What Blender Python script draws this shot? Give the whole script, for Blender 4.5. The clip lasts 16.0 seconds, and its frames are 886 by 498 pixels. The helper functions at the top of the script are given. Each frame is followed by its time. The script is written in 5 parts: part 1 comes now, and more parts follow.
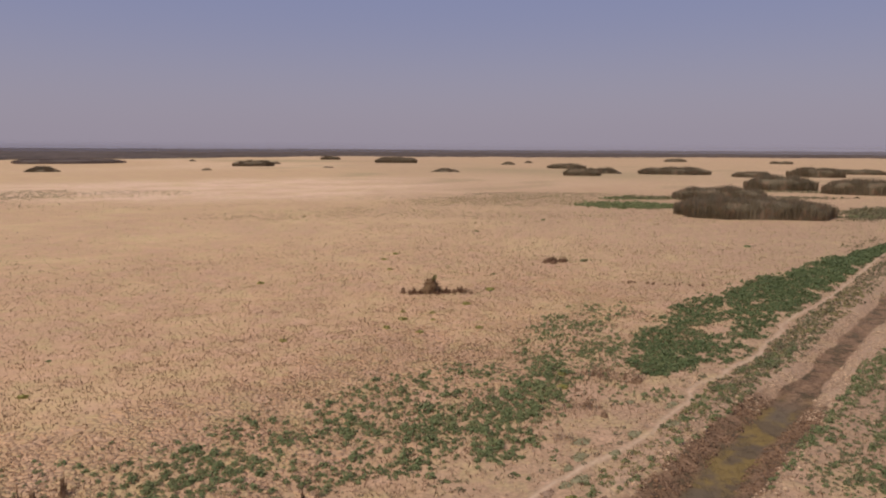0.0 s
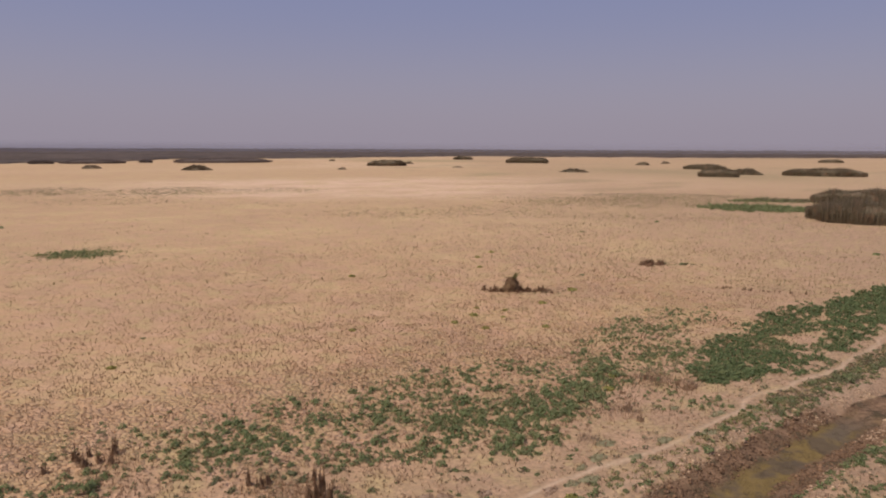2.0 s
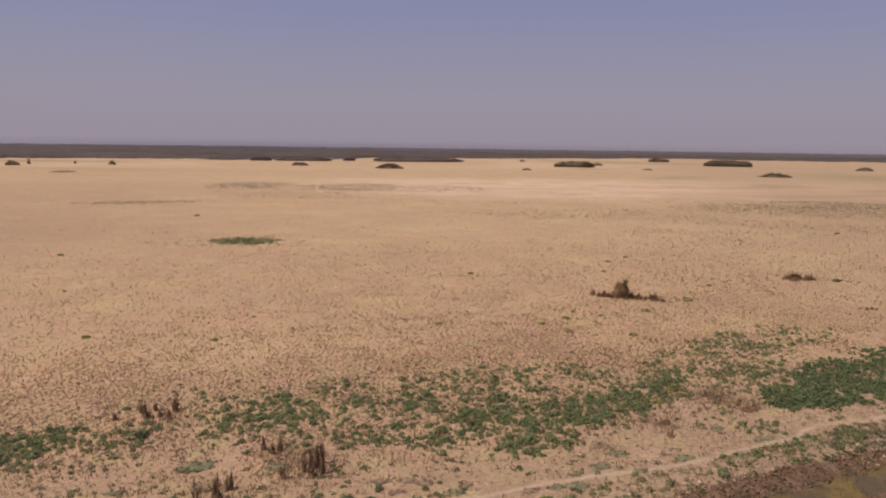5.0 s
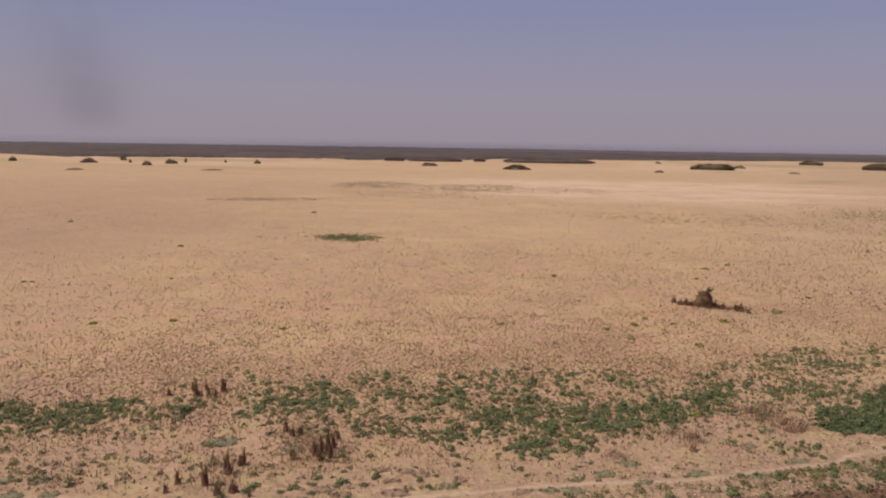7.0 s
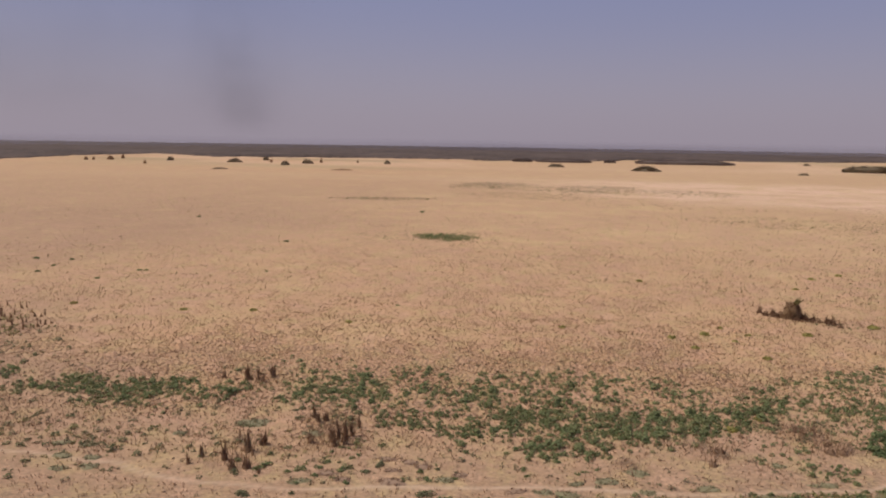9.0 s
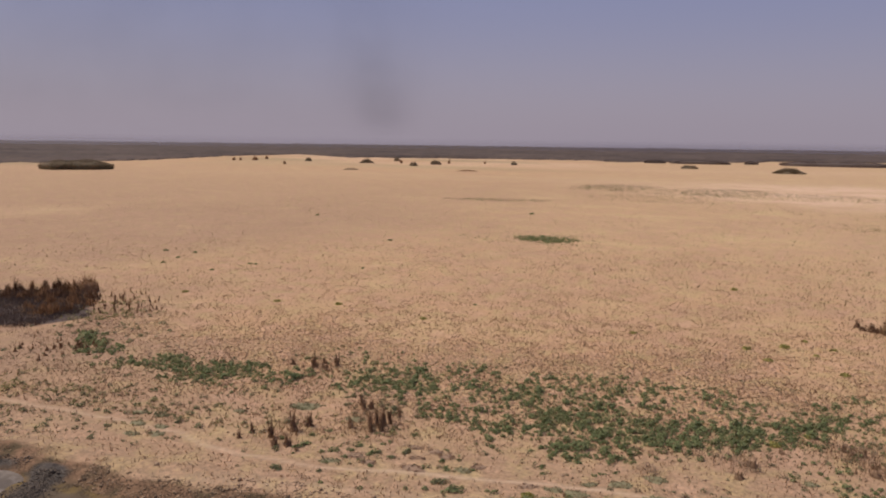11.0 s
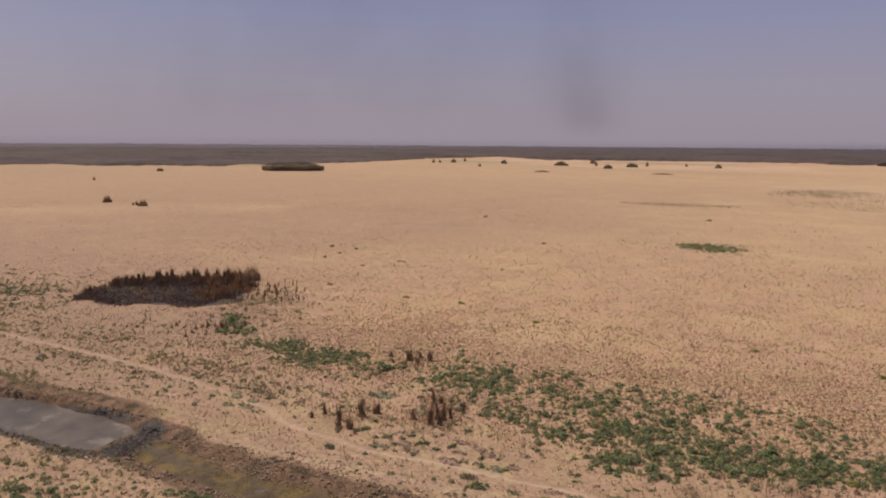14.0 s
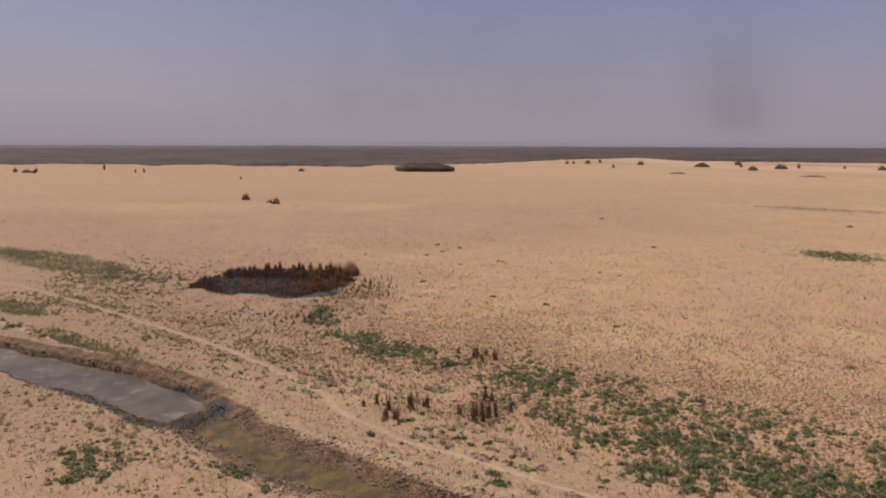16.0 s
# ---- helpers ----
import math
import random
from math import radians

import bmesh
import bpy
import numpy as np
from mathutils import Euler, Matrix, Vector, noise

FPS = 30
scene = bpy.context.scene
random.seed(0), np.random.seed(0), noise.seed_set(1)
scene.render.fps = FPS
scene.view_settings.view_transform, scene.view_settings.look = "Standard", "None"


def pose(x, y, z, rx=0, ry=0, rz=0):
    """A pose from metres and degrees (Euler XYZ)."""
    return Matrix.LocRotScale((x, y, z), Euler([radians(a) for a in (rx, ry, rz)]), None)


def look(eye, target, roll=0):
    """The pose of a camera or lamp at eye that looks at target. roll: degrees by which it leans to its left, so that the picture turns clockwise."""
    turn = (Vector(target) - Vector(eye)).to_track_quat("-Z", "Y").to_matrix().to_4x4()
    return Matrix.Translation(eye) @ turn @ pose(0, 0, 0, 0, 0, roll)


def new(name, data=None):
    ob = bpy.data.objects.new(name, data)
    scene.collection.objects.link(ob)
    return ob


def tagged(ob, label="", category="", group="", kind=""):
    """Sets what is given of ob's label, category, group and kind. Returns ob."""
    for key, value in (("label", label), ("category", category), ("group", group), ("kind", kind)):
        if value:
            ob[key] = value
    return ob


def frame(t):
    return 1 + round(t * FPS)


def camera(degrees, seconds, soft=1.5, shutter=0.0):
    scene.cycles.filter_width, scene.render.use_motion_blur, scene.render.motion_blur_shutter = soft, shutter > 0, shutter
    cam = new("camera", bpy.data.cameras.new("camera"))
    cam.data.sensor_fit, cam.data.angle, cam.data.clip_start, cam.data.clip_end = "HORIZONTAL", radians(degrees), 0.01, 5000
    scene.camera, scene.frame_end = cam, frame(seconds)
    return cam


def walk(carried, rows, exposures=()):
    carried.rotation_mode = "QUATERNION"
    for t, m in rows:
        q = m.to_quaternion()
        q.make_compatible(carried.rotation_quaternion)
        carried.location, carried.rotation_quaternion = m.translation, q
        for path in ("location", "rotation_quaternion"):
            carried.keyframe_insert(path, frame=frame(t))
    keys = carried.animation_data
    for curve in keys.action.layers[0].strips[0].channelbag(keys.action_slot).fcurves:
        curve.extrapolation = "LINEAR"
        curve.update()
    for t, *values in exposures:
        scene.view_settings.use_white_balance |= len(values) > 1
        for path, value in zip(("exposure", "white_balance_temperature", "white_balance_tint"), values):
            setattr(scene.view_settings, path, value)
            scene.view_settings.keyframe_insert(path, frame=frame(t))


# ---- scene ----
# A drone circles a dried-out marsh about 23 m above the ground.
# ---- camera ----
cam = camera(63.27, 16.0, soft=2.0)

# seconds, eye, yaw to the left of +y, pitch, roll
PATH = [
    (0, -30.190, -30.294, 22.662, -29.072, -8.019, 0.272),
    (0.5, -28.510, -31.483, 22.619, -26.462, -8.032, 0.208),
    (1, -26.782, -32.696, 22.582, -23.731, -8.047, 0.155),
    (1.5, -25.012, -33.836, 22.526, -21.085, -8.054, 0.130),
    (2, -23.201, -34.890, 22.480, -18.309, -8.043, 0.215),
    (2.5, -21.290, -35.857, 22.460, -15.818, -8.039, 0.289),
    (3, -19.224, -36.743, 22.445, -13.110, -8.047, 0.421),
    (3.5, -17.080, -37.531, 22.453, -10.500, -8.052, 0.492),
    (4, -14.896, -38.236, 22.502, -7.883, -8.063, 0.582),
    (6.5, -3.874, -40.057, 22.758, 5.108, -8.170, 0.847),
    (7, -1.582, -40.080, 22.782, 7.923, -8.173, 0.888),
    (7.5, 0.652, -40.040, 22.827, 10.535, -8.199, 0.900),
    (8, 2.847, -39.867, 22.863, 13.183, -8.212, 0.914),
    (8.5, 5.030, -39.604, 22.935, 15.795, -8.228, 0.898),
    (9, 7.223, -39.321, 23.002, 18.480, -8.269, 0.876),
    (11.5, 17.131, -38.219, 23.718, 31.678, -8.357, 0.690),
    (12, 18.975, -37.359, 23.838, 34.364, -8.357, 0.621),
    (12.5, 20.753, -36.414, 23.937, 36.996, -8.361, 0.558),
    (13, 22.465, -35.482, 24.026, 39.731, -8.357, 0.519),
    (13.5, 24.148, -34.484, 24.076, 42.381, -8.359, 0.470),
    (14, 25.742, -33.389, 24.071, 45.116, -8.345, 0.422),
    (14.5, 27.252, -32.133, 24.064, 47.806, -8.335, 0.355),
    (15, 28.677, -30.850, 24.041, 50.517, -8.336, 0.302),
    (15.5, 30.050, -29.477, 24.016, 53.190, -8.324, 0.265),
    (16, 31.388, -28.100, 23.981, 56.074, -8.309, 0.214),
]
walk(cam, [(t, pose(x, y, z, 90 + pitch, 0, yaw) @ pose(0, 0, 0, 0, 0, roll)) for t, x, y, z, yaw, pitch, roll in PATH],
     [(0, 0.0, 6380, 9.5), (4, 0.0, 6470, 10), (9, 0.0, 6520, 10.3), (16, 0.0, 6560, 10.8)])

# ---- light ----
SUN_AZ, SUN_EL = radians(-105), radians(56)      # azimuth clockwise from +y
world = bpy.data.worlds.new("hazy_sky")
scene.world = world
world.use_nodes = True
wn, wl = world.node_tree.nodes, world.node_tree.links
wn.clear()
sky = wn.new("ShaderNodeTexSky")
sky.sky_type, sky.sun_disc = "NISHITA", False
sky.sun_elevation, sky.sun_rotation = SUN_EL, SUN_AZ
sky.air_density, sky.dust_density, sky.ozone_density = 1.2, 4.0, 2.0
coord = wn.new("ShaderNodeTexCoord")
split = wn.new("ShaderNodeSeparateXYZ")
wl.new(coord.outputs["Generated"], split.inputs[0])
ramp = wn.new("ShaderNodeValToRGB")
ramp.color_ramp.interpolation = "EASE"
ramp.color_ramp.elements[0].position, ramp.color_ramp.elements[0].color = 0.0, (3.58, 3.11, 3.74, 1)
ramp.color_ramp.elements[1].position, ramp.color_ramp.elements[1].color = 0.55, (2.1, 2.4, 3.9, 1)
mid = ramp.color_ramp.elements.new(0.22)
mid.color = (2.35, 2.42, 3.98, 1)
wl.new(split.outputs["Z"], ramp.inputs[0])
mix = wn.new("ShaderNodeMix")
mix.data_type = "RGBA"
mix.inputs["Factor"].default_value = 0.15
wl.new(ramp.outputs[0], mix.inputs["A"])
wl.new(sky.outputs[0], mix.inputs["B"])
back = wn.new("ShaderNodeBackground")
back.inputs["Strength"].default_value = 0.1
wl.new(mix.outputs["Result"], back.inputs["Color"])
wl.new(back.outputs[0], wn.new("ShaderNodeOutputWorld").inputs["Surface"])

lamp = bpy.data.lights.new("sun", "SUN")
lamp.energy, lamp.angle, lamp.color = 3.2, radians(1.5), (1.0, 0.93, 0.83)
sun = new("sun", lamp)
sun.matrix_world = look((300 * math.sin(SUN_AZ) * math.cos(SUN_EL), 300 * math.cos(SUN_AZ) * math.cos(SUN_EL), 300 * math.sin(SUN_EL)), (0, 0, 0))

# ---- helpers for building ----
rng = np.random.default_rng(7)
CANAL = radians(21.55)
CA, SA = math.cos(CANAL), math.sin(CANAL)


def to_uv(x, y):
    """Along and across the canal."""
    return x * CA + (y + 1.7) * SA, -x * SA + (y + 1.7) * CA


def to_xy(u, v):
    return u * CA - v * SA, u * SA + v * CA - 1.7


def wave(x, y, size, seed=0):
    """Smooth noise from -1 to 1 over arrays: value noise on a hashed lattice."""
    x, y = np.asarray(x, float) / size, np.asarray(y, float) / size
    ix, iy = np.floor(x).astype(np.int64), np.floor(y).astype(np.int64)
    fx, fy = x - ix, y - iy
    fx, fy = fx * fx * (3 - 2 * fx), fy * fy * (3 - 2 * fy)

    def at(a, b):
        h = (a * 374761393 + b * 668265263 + seed * 974634777) & 0x7FFFFFFF
        h = ((h ^ (h >> 13)) * 1274126177) & 0x7FFFFFFF
        return ((h ^ (h >> 16)) & 0xFFFF) / 32767.5 - 1

    top = at(ix, iy) * (1 - fx) + at(ix + 1, iy) * fx
    low = at(ix, iy + 1) * (1 - fx) + at(ix + 1, iy + 1) * fx
    return top * (1 - fy) + low * fy


def step(a, b, x):
    t = np.clip((x - a) / (b - a), 0, 1)
    return t * t * (3 - 2 * t)


def mesh_of(name, verts, faces, material, smooth=False):
    """A mesh from arrays of places and of equal-sided faces."""
    verts, faces = np.asarray(verts, np.float32), np.asarray(faces, np.int32)
    me = bpy.data.meshes.new(name)
    n, k = faces.shape
    me.vertices.add(len(verts))
    me.vertices.foreach_set("co", verts.ravel())
    me.loops.add(n * k)
    me.loops.foreach_set("vertex_index", faces.ravel())
    me.polygons.add(n)
    me.polygons.foreach_set("loop_start", np.arange(n, dtype=np.int32) * k)
    if smooth:
        me.polygons.foreach_set("use_smooth", np.ones(n, bool))
    me.update(calc_edges=True)
    me.materials.append(material)
    return me


def part(name, me, parent=None, label="", place=(0, 0, 0)):
    ob = new(name, me)
    ob.location = place
    if parent is not None:
        ob.parent = parent
    return tagged(ob, label)


def material(name, rough=0.9):
    m = bpy.data.materials.new(name)
    m.use_nodes = True
    shader = m.node_tree.nodes["Principled BSDF"]
    shader.inputs["Roughness"].default_value = rough
    shader.inputs["Specular IOR Level"].default_value = 0.2
    return m, m.node_tree.nodes, m.node_tree.links, shader


def noise_node(nodes, links, vector, scale, detail=4.0, rough=0.55):
    n = nodes.new("ShaderNodeTexNoise")
    n.inputs["Scale"].default_value, n.inputs["Detail"].default_value, n.inputs["Roughness"].default_value = scale, detail, rough
    links.new(vector, n.inputs["Vector"])
    return n.outputs["Fac"]


def ramp_node(nodes, links, value, a, b, ca=(0, 0, 0, 1), cb=(1, 1, 1, 1)):
    r = nodes.new("ShaderNodeValToRGB")
    e = r.color_ramp.elements
    e[0].position, e[0].color, e[1].position, e[1].color = a, ca, b, cb
    links.new(value, r.inputs[0])
    return r.outputs[0]


def mix_node(nodes, links, factor, a, b, blend="MIX"):
    m = nodes.new("ShaderNodeMix")
    m.data_type, m.blend_type = "RGBA", blend
    for socket, value in ((m.inputs["Factor"], factor), (m.inputs["A"], a), (m.inputs["B"], b)):
        if isinstance(value, (int, float, tuple)):
            socket.default_value = value
        else:
            links.new(value, socket)
    return m.outputs["Result"]


def math_node(nodes, links, operation, a, b):
    m = nodes.new("ShaderNodeMath")
    m.operation, m.use_clamp = operation, operation in ("MULTIPLY", "ADD")
    for socket, value in ((m.inputs[0], a), (m.inputs[1], b)):
        if isinstance(value, (int, float)):
            socket.default_value = value
        else:
            links.new(value, socket)
    return m.outputs[0]


def attribute(nodes, name):
    a = nodes.new("ShaderNodeAttribute")
    a.attribute_name = name
    return a.outputs["Fac"]


def bump_node(nodes, links, height, distance, strength=1.0):
    b = nodes.new("ShaderNodeBump")
    b.inputs["Distance"].default_value, b.inputs["Strength"].default_value = distance, strength
    links.new(height, b.inputs["Height"])
    return b.outputs["Normal"]


# ---- materials ----
def ground_material(name="dry_cracked_mud"):
    m, n, l, shader = material(name, 0.95)
    place = n.new("ShaderNodeNewGeometry").outputs["Position"]
    broad = noise_node(n, l, place, 0.012, 5, 0.6)
    patchy = noise_node(n, l, place, 0.11, 5, 0.6)
    fine = noise_node(n, l, place, 3.4, 6, 0.7)
    tan = mix_node(n, l, ramp_node(n, l, broad, 0.36, 0.64), (0.535, 0.322, 0.184, 1), (0.572, 0.352, 0.192, 1))
    tan = mix_node(n, l, ramp_node(n, l, patchy, 0.35, 0.7), tan, (0.475, 0.293, 0.168, 1))
    streak = noise_node(n, l, place, 0.035, 5, 0.6)
    tan = mix_node(n, l, math_node(n, l, "MULTIPLY", ramp_node(n, l, streak, 0.5, 0.64), 0.5), tan, (0.465, 0.285, 0.178, 1))
    tan = mix_node(n, l, attribute(n, "straw"), tan, (0.56, 0.382, 0.22, 1))
    tan = mix_node(n, l, math_node(n, l, "MULTIPLY", attribute(n, "salt"), ramp_node(n, l, noise_node(n, l, place, 0.03, 5, 0.65), 0.3, 0.55)), tan, (0.74, 0.5, 0.35, 1))
    tan = mix_node(n, l, math_node(n, l, "MULTIPLY", ramp_node(n, l, streak, 0.34, 0.47, (1, 1, 1, 1), (0, 0, 0, 1)), 0.5), tan, (0.6, 0.425, 0.22, 1))
    tan = mix_node(n, l, attribute(n, "field"), tan, (0.25, 0.225, 0.11, 1))
    tan = mix_node(n, l, attribute(n, "soil"), tan, mix_node(n, l, ramp_node(n, l, noise_node(n, l, place, 0.7, 6, 0.7), 0.36, 0.64), (0.35, 0.215, 0.13, 1), (0.49, 0.312, 0.19, 1)))
    mottle = noise_node(n, l, place, 0.33, 6, 0.7)
    tan = mix_node(n, l, math_node(n, l, "MULTIPLY", ramp_node(n, l, mottle, 0.5, 0.61), 0.62), tan, (0.5, 0.365, 0.175, 1))
    tan = mix_node(n, l, math_node(n, l, "MULTIPLY", ramp_node(n, l, mottle, 0.36, 0.47, (1, 1, 1, 1), (0, 0, 0, 1)), 0.6), tan, (0.63, 0.385, 0.25, 1))
    blotch = noise_node(n, l, place, 0.085, 6, 0.68)
    tan = mix_node(n, l, math_node(n, l, "MULTIPLY", ramp_node(n, l, blotch, 0.53, 0.62), 0.25), tan, (0.6, 0.43, 0.215, 1))
    tan = mix_node(n, l, math_node(n, l, "MULTIPLY", ramp_node(n, l, blotch, 0.38, 0.46, (1, 1, 1, 1), (0, 0, 0, 1)), 0.4), tan, (0.5, 0.3, 0.195, 1))
    tan = mix_node(n, l, math_node(n, l, "MULTIPLY", attribute(n, "earth"), ramp_node(n, l, noise_node(n, l, place, 0.3, 5, 0.65), 0.3, 0.55)), tan, (0.385, 0.238, 0.15, 1))
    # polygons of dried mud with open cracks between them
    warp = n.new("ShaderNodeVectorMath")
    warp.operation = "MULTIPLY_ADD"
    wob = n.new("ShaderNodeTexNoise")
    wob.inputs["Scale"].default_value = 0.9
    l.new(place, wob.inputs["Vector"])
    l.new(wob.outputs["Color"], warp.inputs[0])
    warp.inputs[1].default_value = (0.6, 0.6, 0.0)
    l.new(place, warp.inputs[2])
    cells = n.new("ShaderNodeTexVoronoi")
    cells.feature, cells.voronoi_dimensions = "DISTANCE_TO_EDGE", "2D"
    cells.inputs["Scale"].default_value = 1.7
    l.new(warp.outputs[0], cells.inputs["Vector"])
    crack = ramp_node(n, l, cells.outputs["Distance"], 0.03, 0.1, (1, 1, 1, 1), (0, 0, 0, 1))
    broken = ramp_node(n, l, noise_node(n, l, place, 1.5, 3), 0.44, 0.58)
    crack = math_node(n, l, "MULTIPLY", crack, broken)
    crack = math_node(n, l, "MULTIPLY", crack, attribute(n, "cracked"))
    tone = n.new("ShaderNodeTexVoronoi")
    tone.voronoi_dimensions = "2D"
    tone.inputs["Scale"].default_value = 1.7
    l.new(warp.outputs[0], tone.inputs["Vector"])
    plate = n.new("ShaderNodeSeparateColor")
    l.new(tone.outputs["Color"], plate.inputs[0])
    col = mix_node(n, l, ramp_node(n, l, plate.outputs[0], 0.0, 1.0), tan, (1.07, 1.06, 1.05, 1), "MULTIPLY")
    col = mix_node(n, l, ramp_node(n, l, fine, 0.38, 0.68), col, mix_node(n, l, 1.0, tan, (0.77, 0.74, 0.72, 1), "MULTIPLY"))
    # shade down in the open cracks, painted in as dark brown
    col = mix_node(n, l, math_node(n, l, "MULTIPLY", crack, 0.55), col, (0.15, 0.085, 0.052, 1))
    # litter among the plants, footworn trail, canal mud, ash
    litter = math_node(n, l, "MULTIPLY", attribute(n, "litter"), ramp_node(n, l, noise_node(n, l, place, 2.3, 6, 0.75), 0.46, 0.6))
    col = mix_node(n, l, litter, col, (0.24, 0.16, 0.1, 1))
    worn = ramp_node(n, l, noise_node(n, l, place, 1.7, 5, 0.7), 0.36, 0.56, (0.5, 0.5, 0.5, 1))
    col = mix_node(n, l, math_node(n, l, "MULTIPLY", attribute(n, "trail"), worn), col, (0.53, 0.37, 0.25, 1))
    mud_noise = noise_node(n, l, place, 1.6, 6, 0.7)
    mud = ramp_node(n, l, math_node(n, l, "ADD", attribute(n, "mud"), math_node(n, l, "MULTIPLY", math_node(n, l, "SUBTRACT", mud_noise, 0.5), 1.6)), 0.3, 0.7)
    clay = n.new("ShaderNodeTexVoronoi")
    clay.feature, clay.voronoi_dimensions = "DISTANCE_TO_EDGE", "2D"
    clay.inputs["Scale"].default_value = 3.6
    l.new(warp.outputs[0], clay.inputs["Vector"])
    split_open = ramp_node(n, l, clay.outputs["Distance"], 0.02, 0.14, (1, 1, 1, 1), (0, 0, 0, 1))
    split_open = math_node(n, l, "MULTIPLY", split_open, ramp_node(n, l, noise_node(n, l, place, 1.1, 4, 0.6), 0.4, 0.6))
    brown = mix_node(n, l, ramp_node(n, l, mud_noise, 0.36, 0.62), (0.14, 0.08, 0.045, 1), (0.28, 0.162, 0.094, 1))
    brown = mix_node(n, l, ramp_node(n, l, noise_node(n, l, place, 0.45, 5, 0.65), 0.5, 0.62), brown, (0.1, 0.068, 0.036, 1))
    # the depth shade of the splits is mixed into the mud colour
    brown = mix_node(n, l, math_node(n, l, "MULTIPLY", split_open, 0.6), brown, (0.05, 0.031, 0.02, 1))
    silt = noise_node(n, l, place, 0.28, 5, 0.62)
    floor_mud = mix_node(n, l, ramp_node(n, l, silt, 0.47, 0.56), (0.125, 0.085, 0.048, 1), (0.2, 0.13, 0.046, 1))
    floor_mud = mix_node(n, l, ramp_node(n, l, noise_node(n, l, place, 0.8, 5, 0.7), 0.52, 0.66), floor_mud, (0.098, 0.066, 0.038, 1))
    floor_mud = mix_node(n, l, attribute(n, "grey"), floor_mud, (0.135, 0.096, 0.06, 1))
    brown = mix_node(n, l, attribute(n, "bed"), brown, floor_mud)
    col = mix_node(n, l, mud, col, brown)
    wet = ramp_node(n, l, math_node(n, l, "ADD", attribute(n, "wet"), math_node(n, l, "MULTIPLY", math_node(n, l, "SUBTRACT", mud_noise, 0.5), 1.0)), 0.3, 0.7)
    col = mix_node(n, l, wet, col, mix_node(n, l, ramp_node(n, l, mud_noise, 0.4, 0.6), (0.045, 0.033, 0.026, 1), (0.095, 0.07, 0.053, 1)))
    ash = ramp_node(n, l, math_node(n, l, "ADD", attribute(n, "ash"), math_node(n, l, "MULTIPLY", math_node(n, l, "SUBTRACT", fine, 0.5), 0.8)), 0.4, 0.65)
    col = mix_node(n, l, ash, col, mix_node(n, l, ramp_node(n, l, mud_noise, 0.4, 0.62), (0.085, 0.062, 0.054, 1), (0.14, 0.1, 0.085, 1)))
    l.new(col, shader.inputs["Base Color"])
    l.new(ramp_node(n, l, wet, 0.2, 0.9, (0.95, 0.95, 0.95, 1), (0.62, 0.62, 0.62, 1)), shader.inputs["Roughness"])
    height = math_node(n, l, "SUBTRACT", math_node(n, l, "MULTIPLY", fine, 0.6), math_node(n, l, "MULTIPLY", crack, 0.9))
    height = math_node(n, l, "SUBTRACT", height, math_node(n, l, "MULTIPLY", math_node(n, l, "MULTIPLY", split_open, mud), 1.1))
    l.new(bump_node(n, l, height, 0.055), shader.inputs["Normal"])
    return m


def plant_material(name, dark, light, dry=None, rough=0.7, see_through=0.0):
    """Leaves or stalks: each its own shade, with dry ones among them."""
    m, n, l, shader = material(name, rough)
    island = n.new("ShaderNodeNewGeometry").outputs["Random Per Island"]
    place = n.new("ShaderNodeTexCoord").outputs["Object"]
    col = mix_node(n, l, island, (*dark, 1), (*light, 1))
    if dry:
        col = mix_node(n, l, ramp_node(n, l, noise_node(n, l, place, 0.35, 4, 0.6), 0.5, 0.68), col, (*dry, 1))
    l.new(col, shader.inputs["Base Color"])
    if see_through:
        shader.inputs["Transmission Weight"].default_value = 0.0
        leaf = n.new("ShaderNodeBsdfTranslucent")
        l.new(col, leaf.inputs["Color"])
        both = n.new("ShaderNodeMixShader")
        both.inputs[0].default_value = see_through
        l.new(shader.outputs[0], both.inputs[1])
        l.new(leaf.outputs[0], both.inputs[2])
        l.new(both.outputs[0], n["Material Output"].inputs["Surface"])
    return m


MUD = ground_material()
SWARD = plant_material("sward_leaves", (0.17, 0.178, 0.085), (0.3, 0.3, 0.15), (0.4, 0.31, 0.175), see_through=0.4)
FRINGE_TUFT = plant_material("dark_olive_tuft_leaves", (0.13, 0.12, 0.062), (0.23, 0.21, 0.11), (0.19, 0.14, 0.09), see_through=0.3)
MAT_BROWN = plant_material("withered_mat_leaves", (0.3, 0.19, 0.125), (0.44, 0.29, 0.19), see_through=0.2)
MAT_GREY = plant_material("dusty_mat_leaves", (0.24, 0.205, 0.112), (0.36, 0.31, 0.175), see_through=0.25)
SHRUB = plant_material("green_shrub_leaves", (0.152, 0.176, 0.076), (0.262, 0.284, 0.124), (0.27, 0.262, 0.12), see_through=0.4)
DENSE_SHRUB = plant_material("dense_green_leaves", (0.11, 0.138, 0.058), (0.192, 0.22, 0.092), see_through=0.35)
GREY_SHRUB = plant_material("grey_green_shrub_leaves", (0.16, 0.16, 0.078), (0.26, 0.25, 0.13), (0.28, 0.225, 0.12), see_through=0.4)
YELLOW_TUFT = plant_material("yellow_green_leaves", (0.27, 0.245, 0.075), (0.46, 0.4, 0.13), see_through=0.4)
REED = plant_material("grey_green_reed", (0.16, 0.124, 0.077), (0.305, 0.236, 0.148), (0.33, 0.215, 0.135), see_through=0.45)
REED_DRY = plant_material("dry_brown_reed", (0.17, 0.085, 0.042), (0.4, 0.22, 0.115), (0.38, 0.23, 0.12), see_through=0.4)
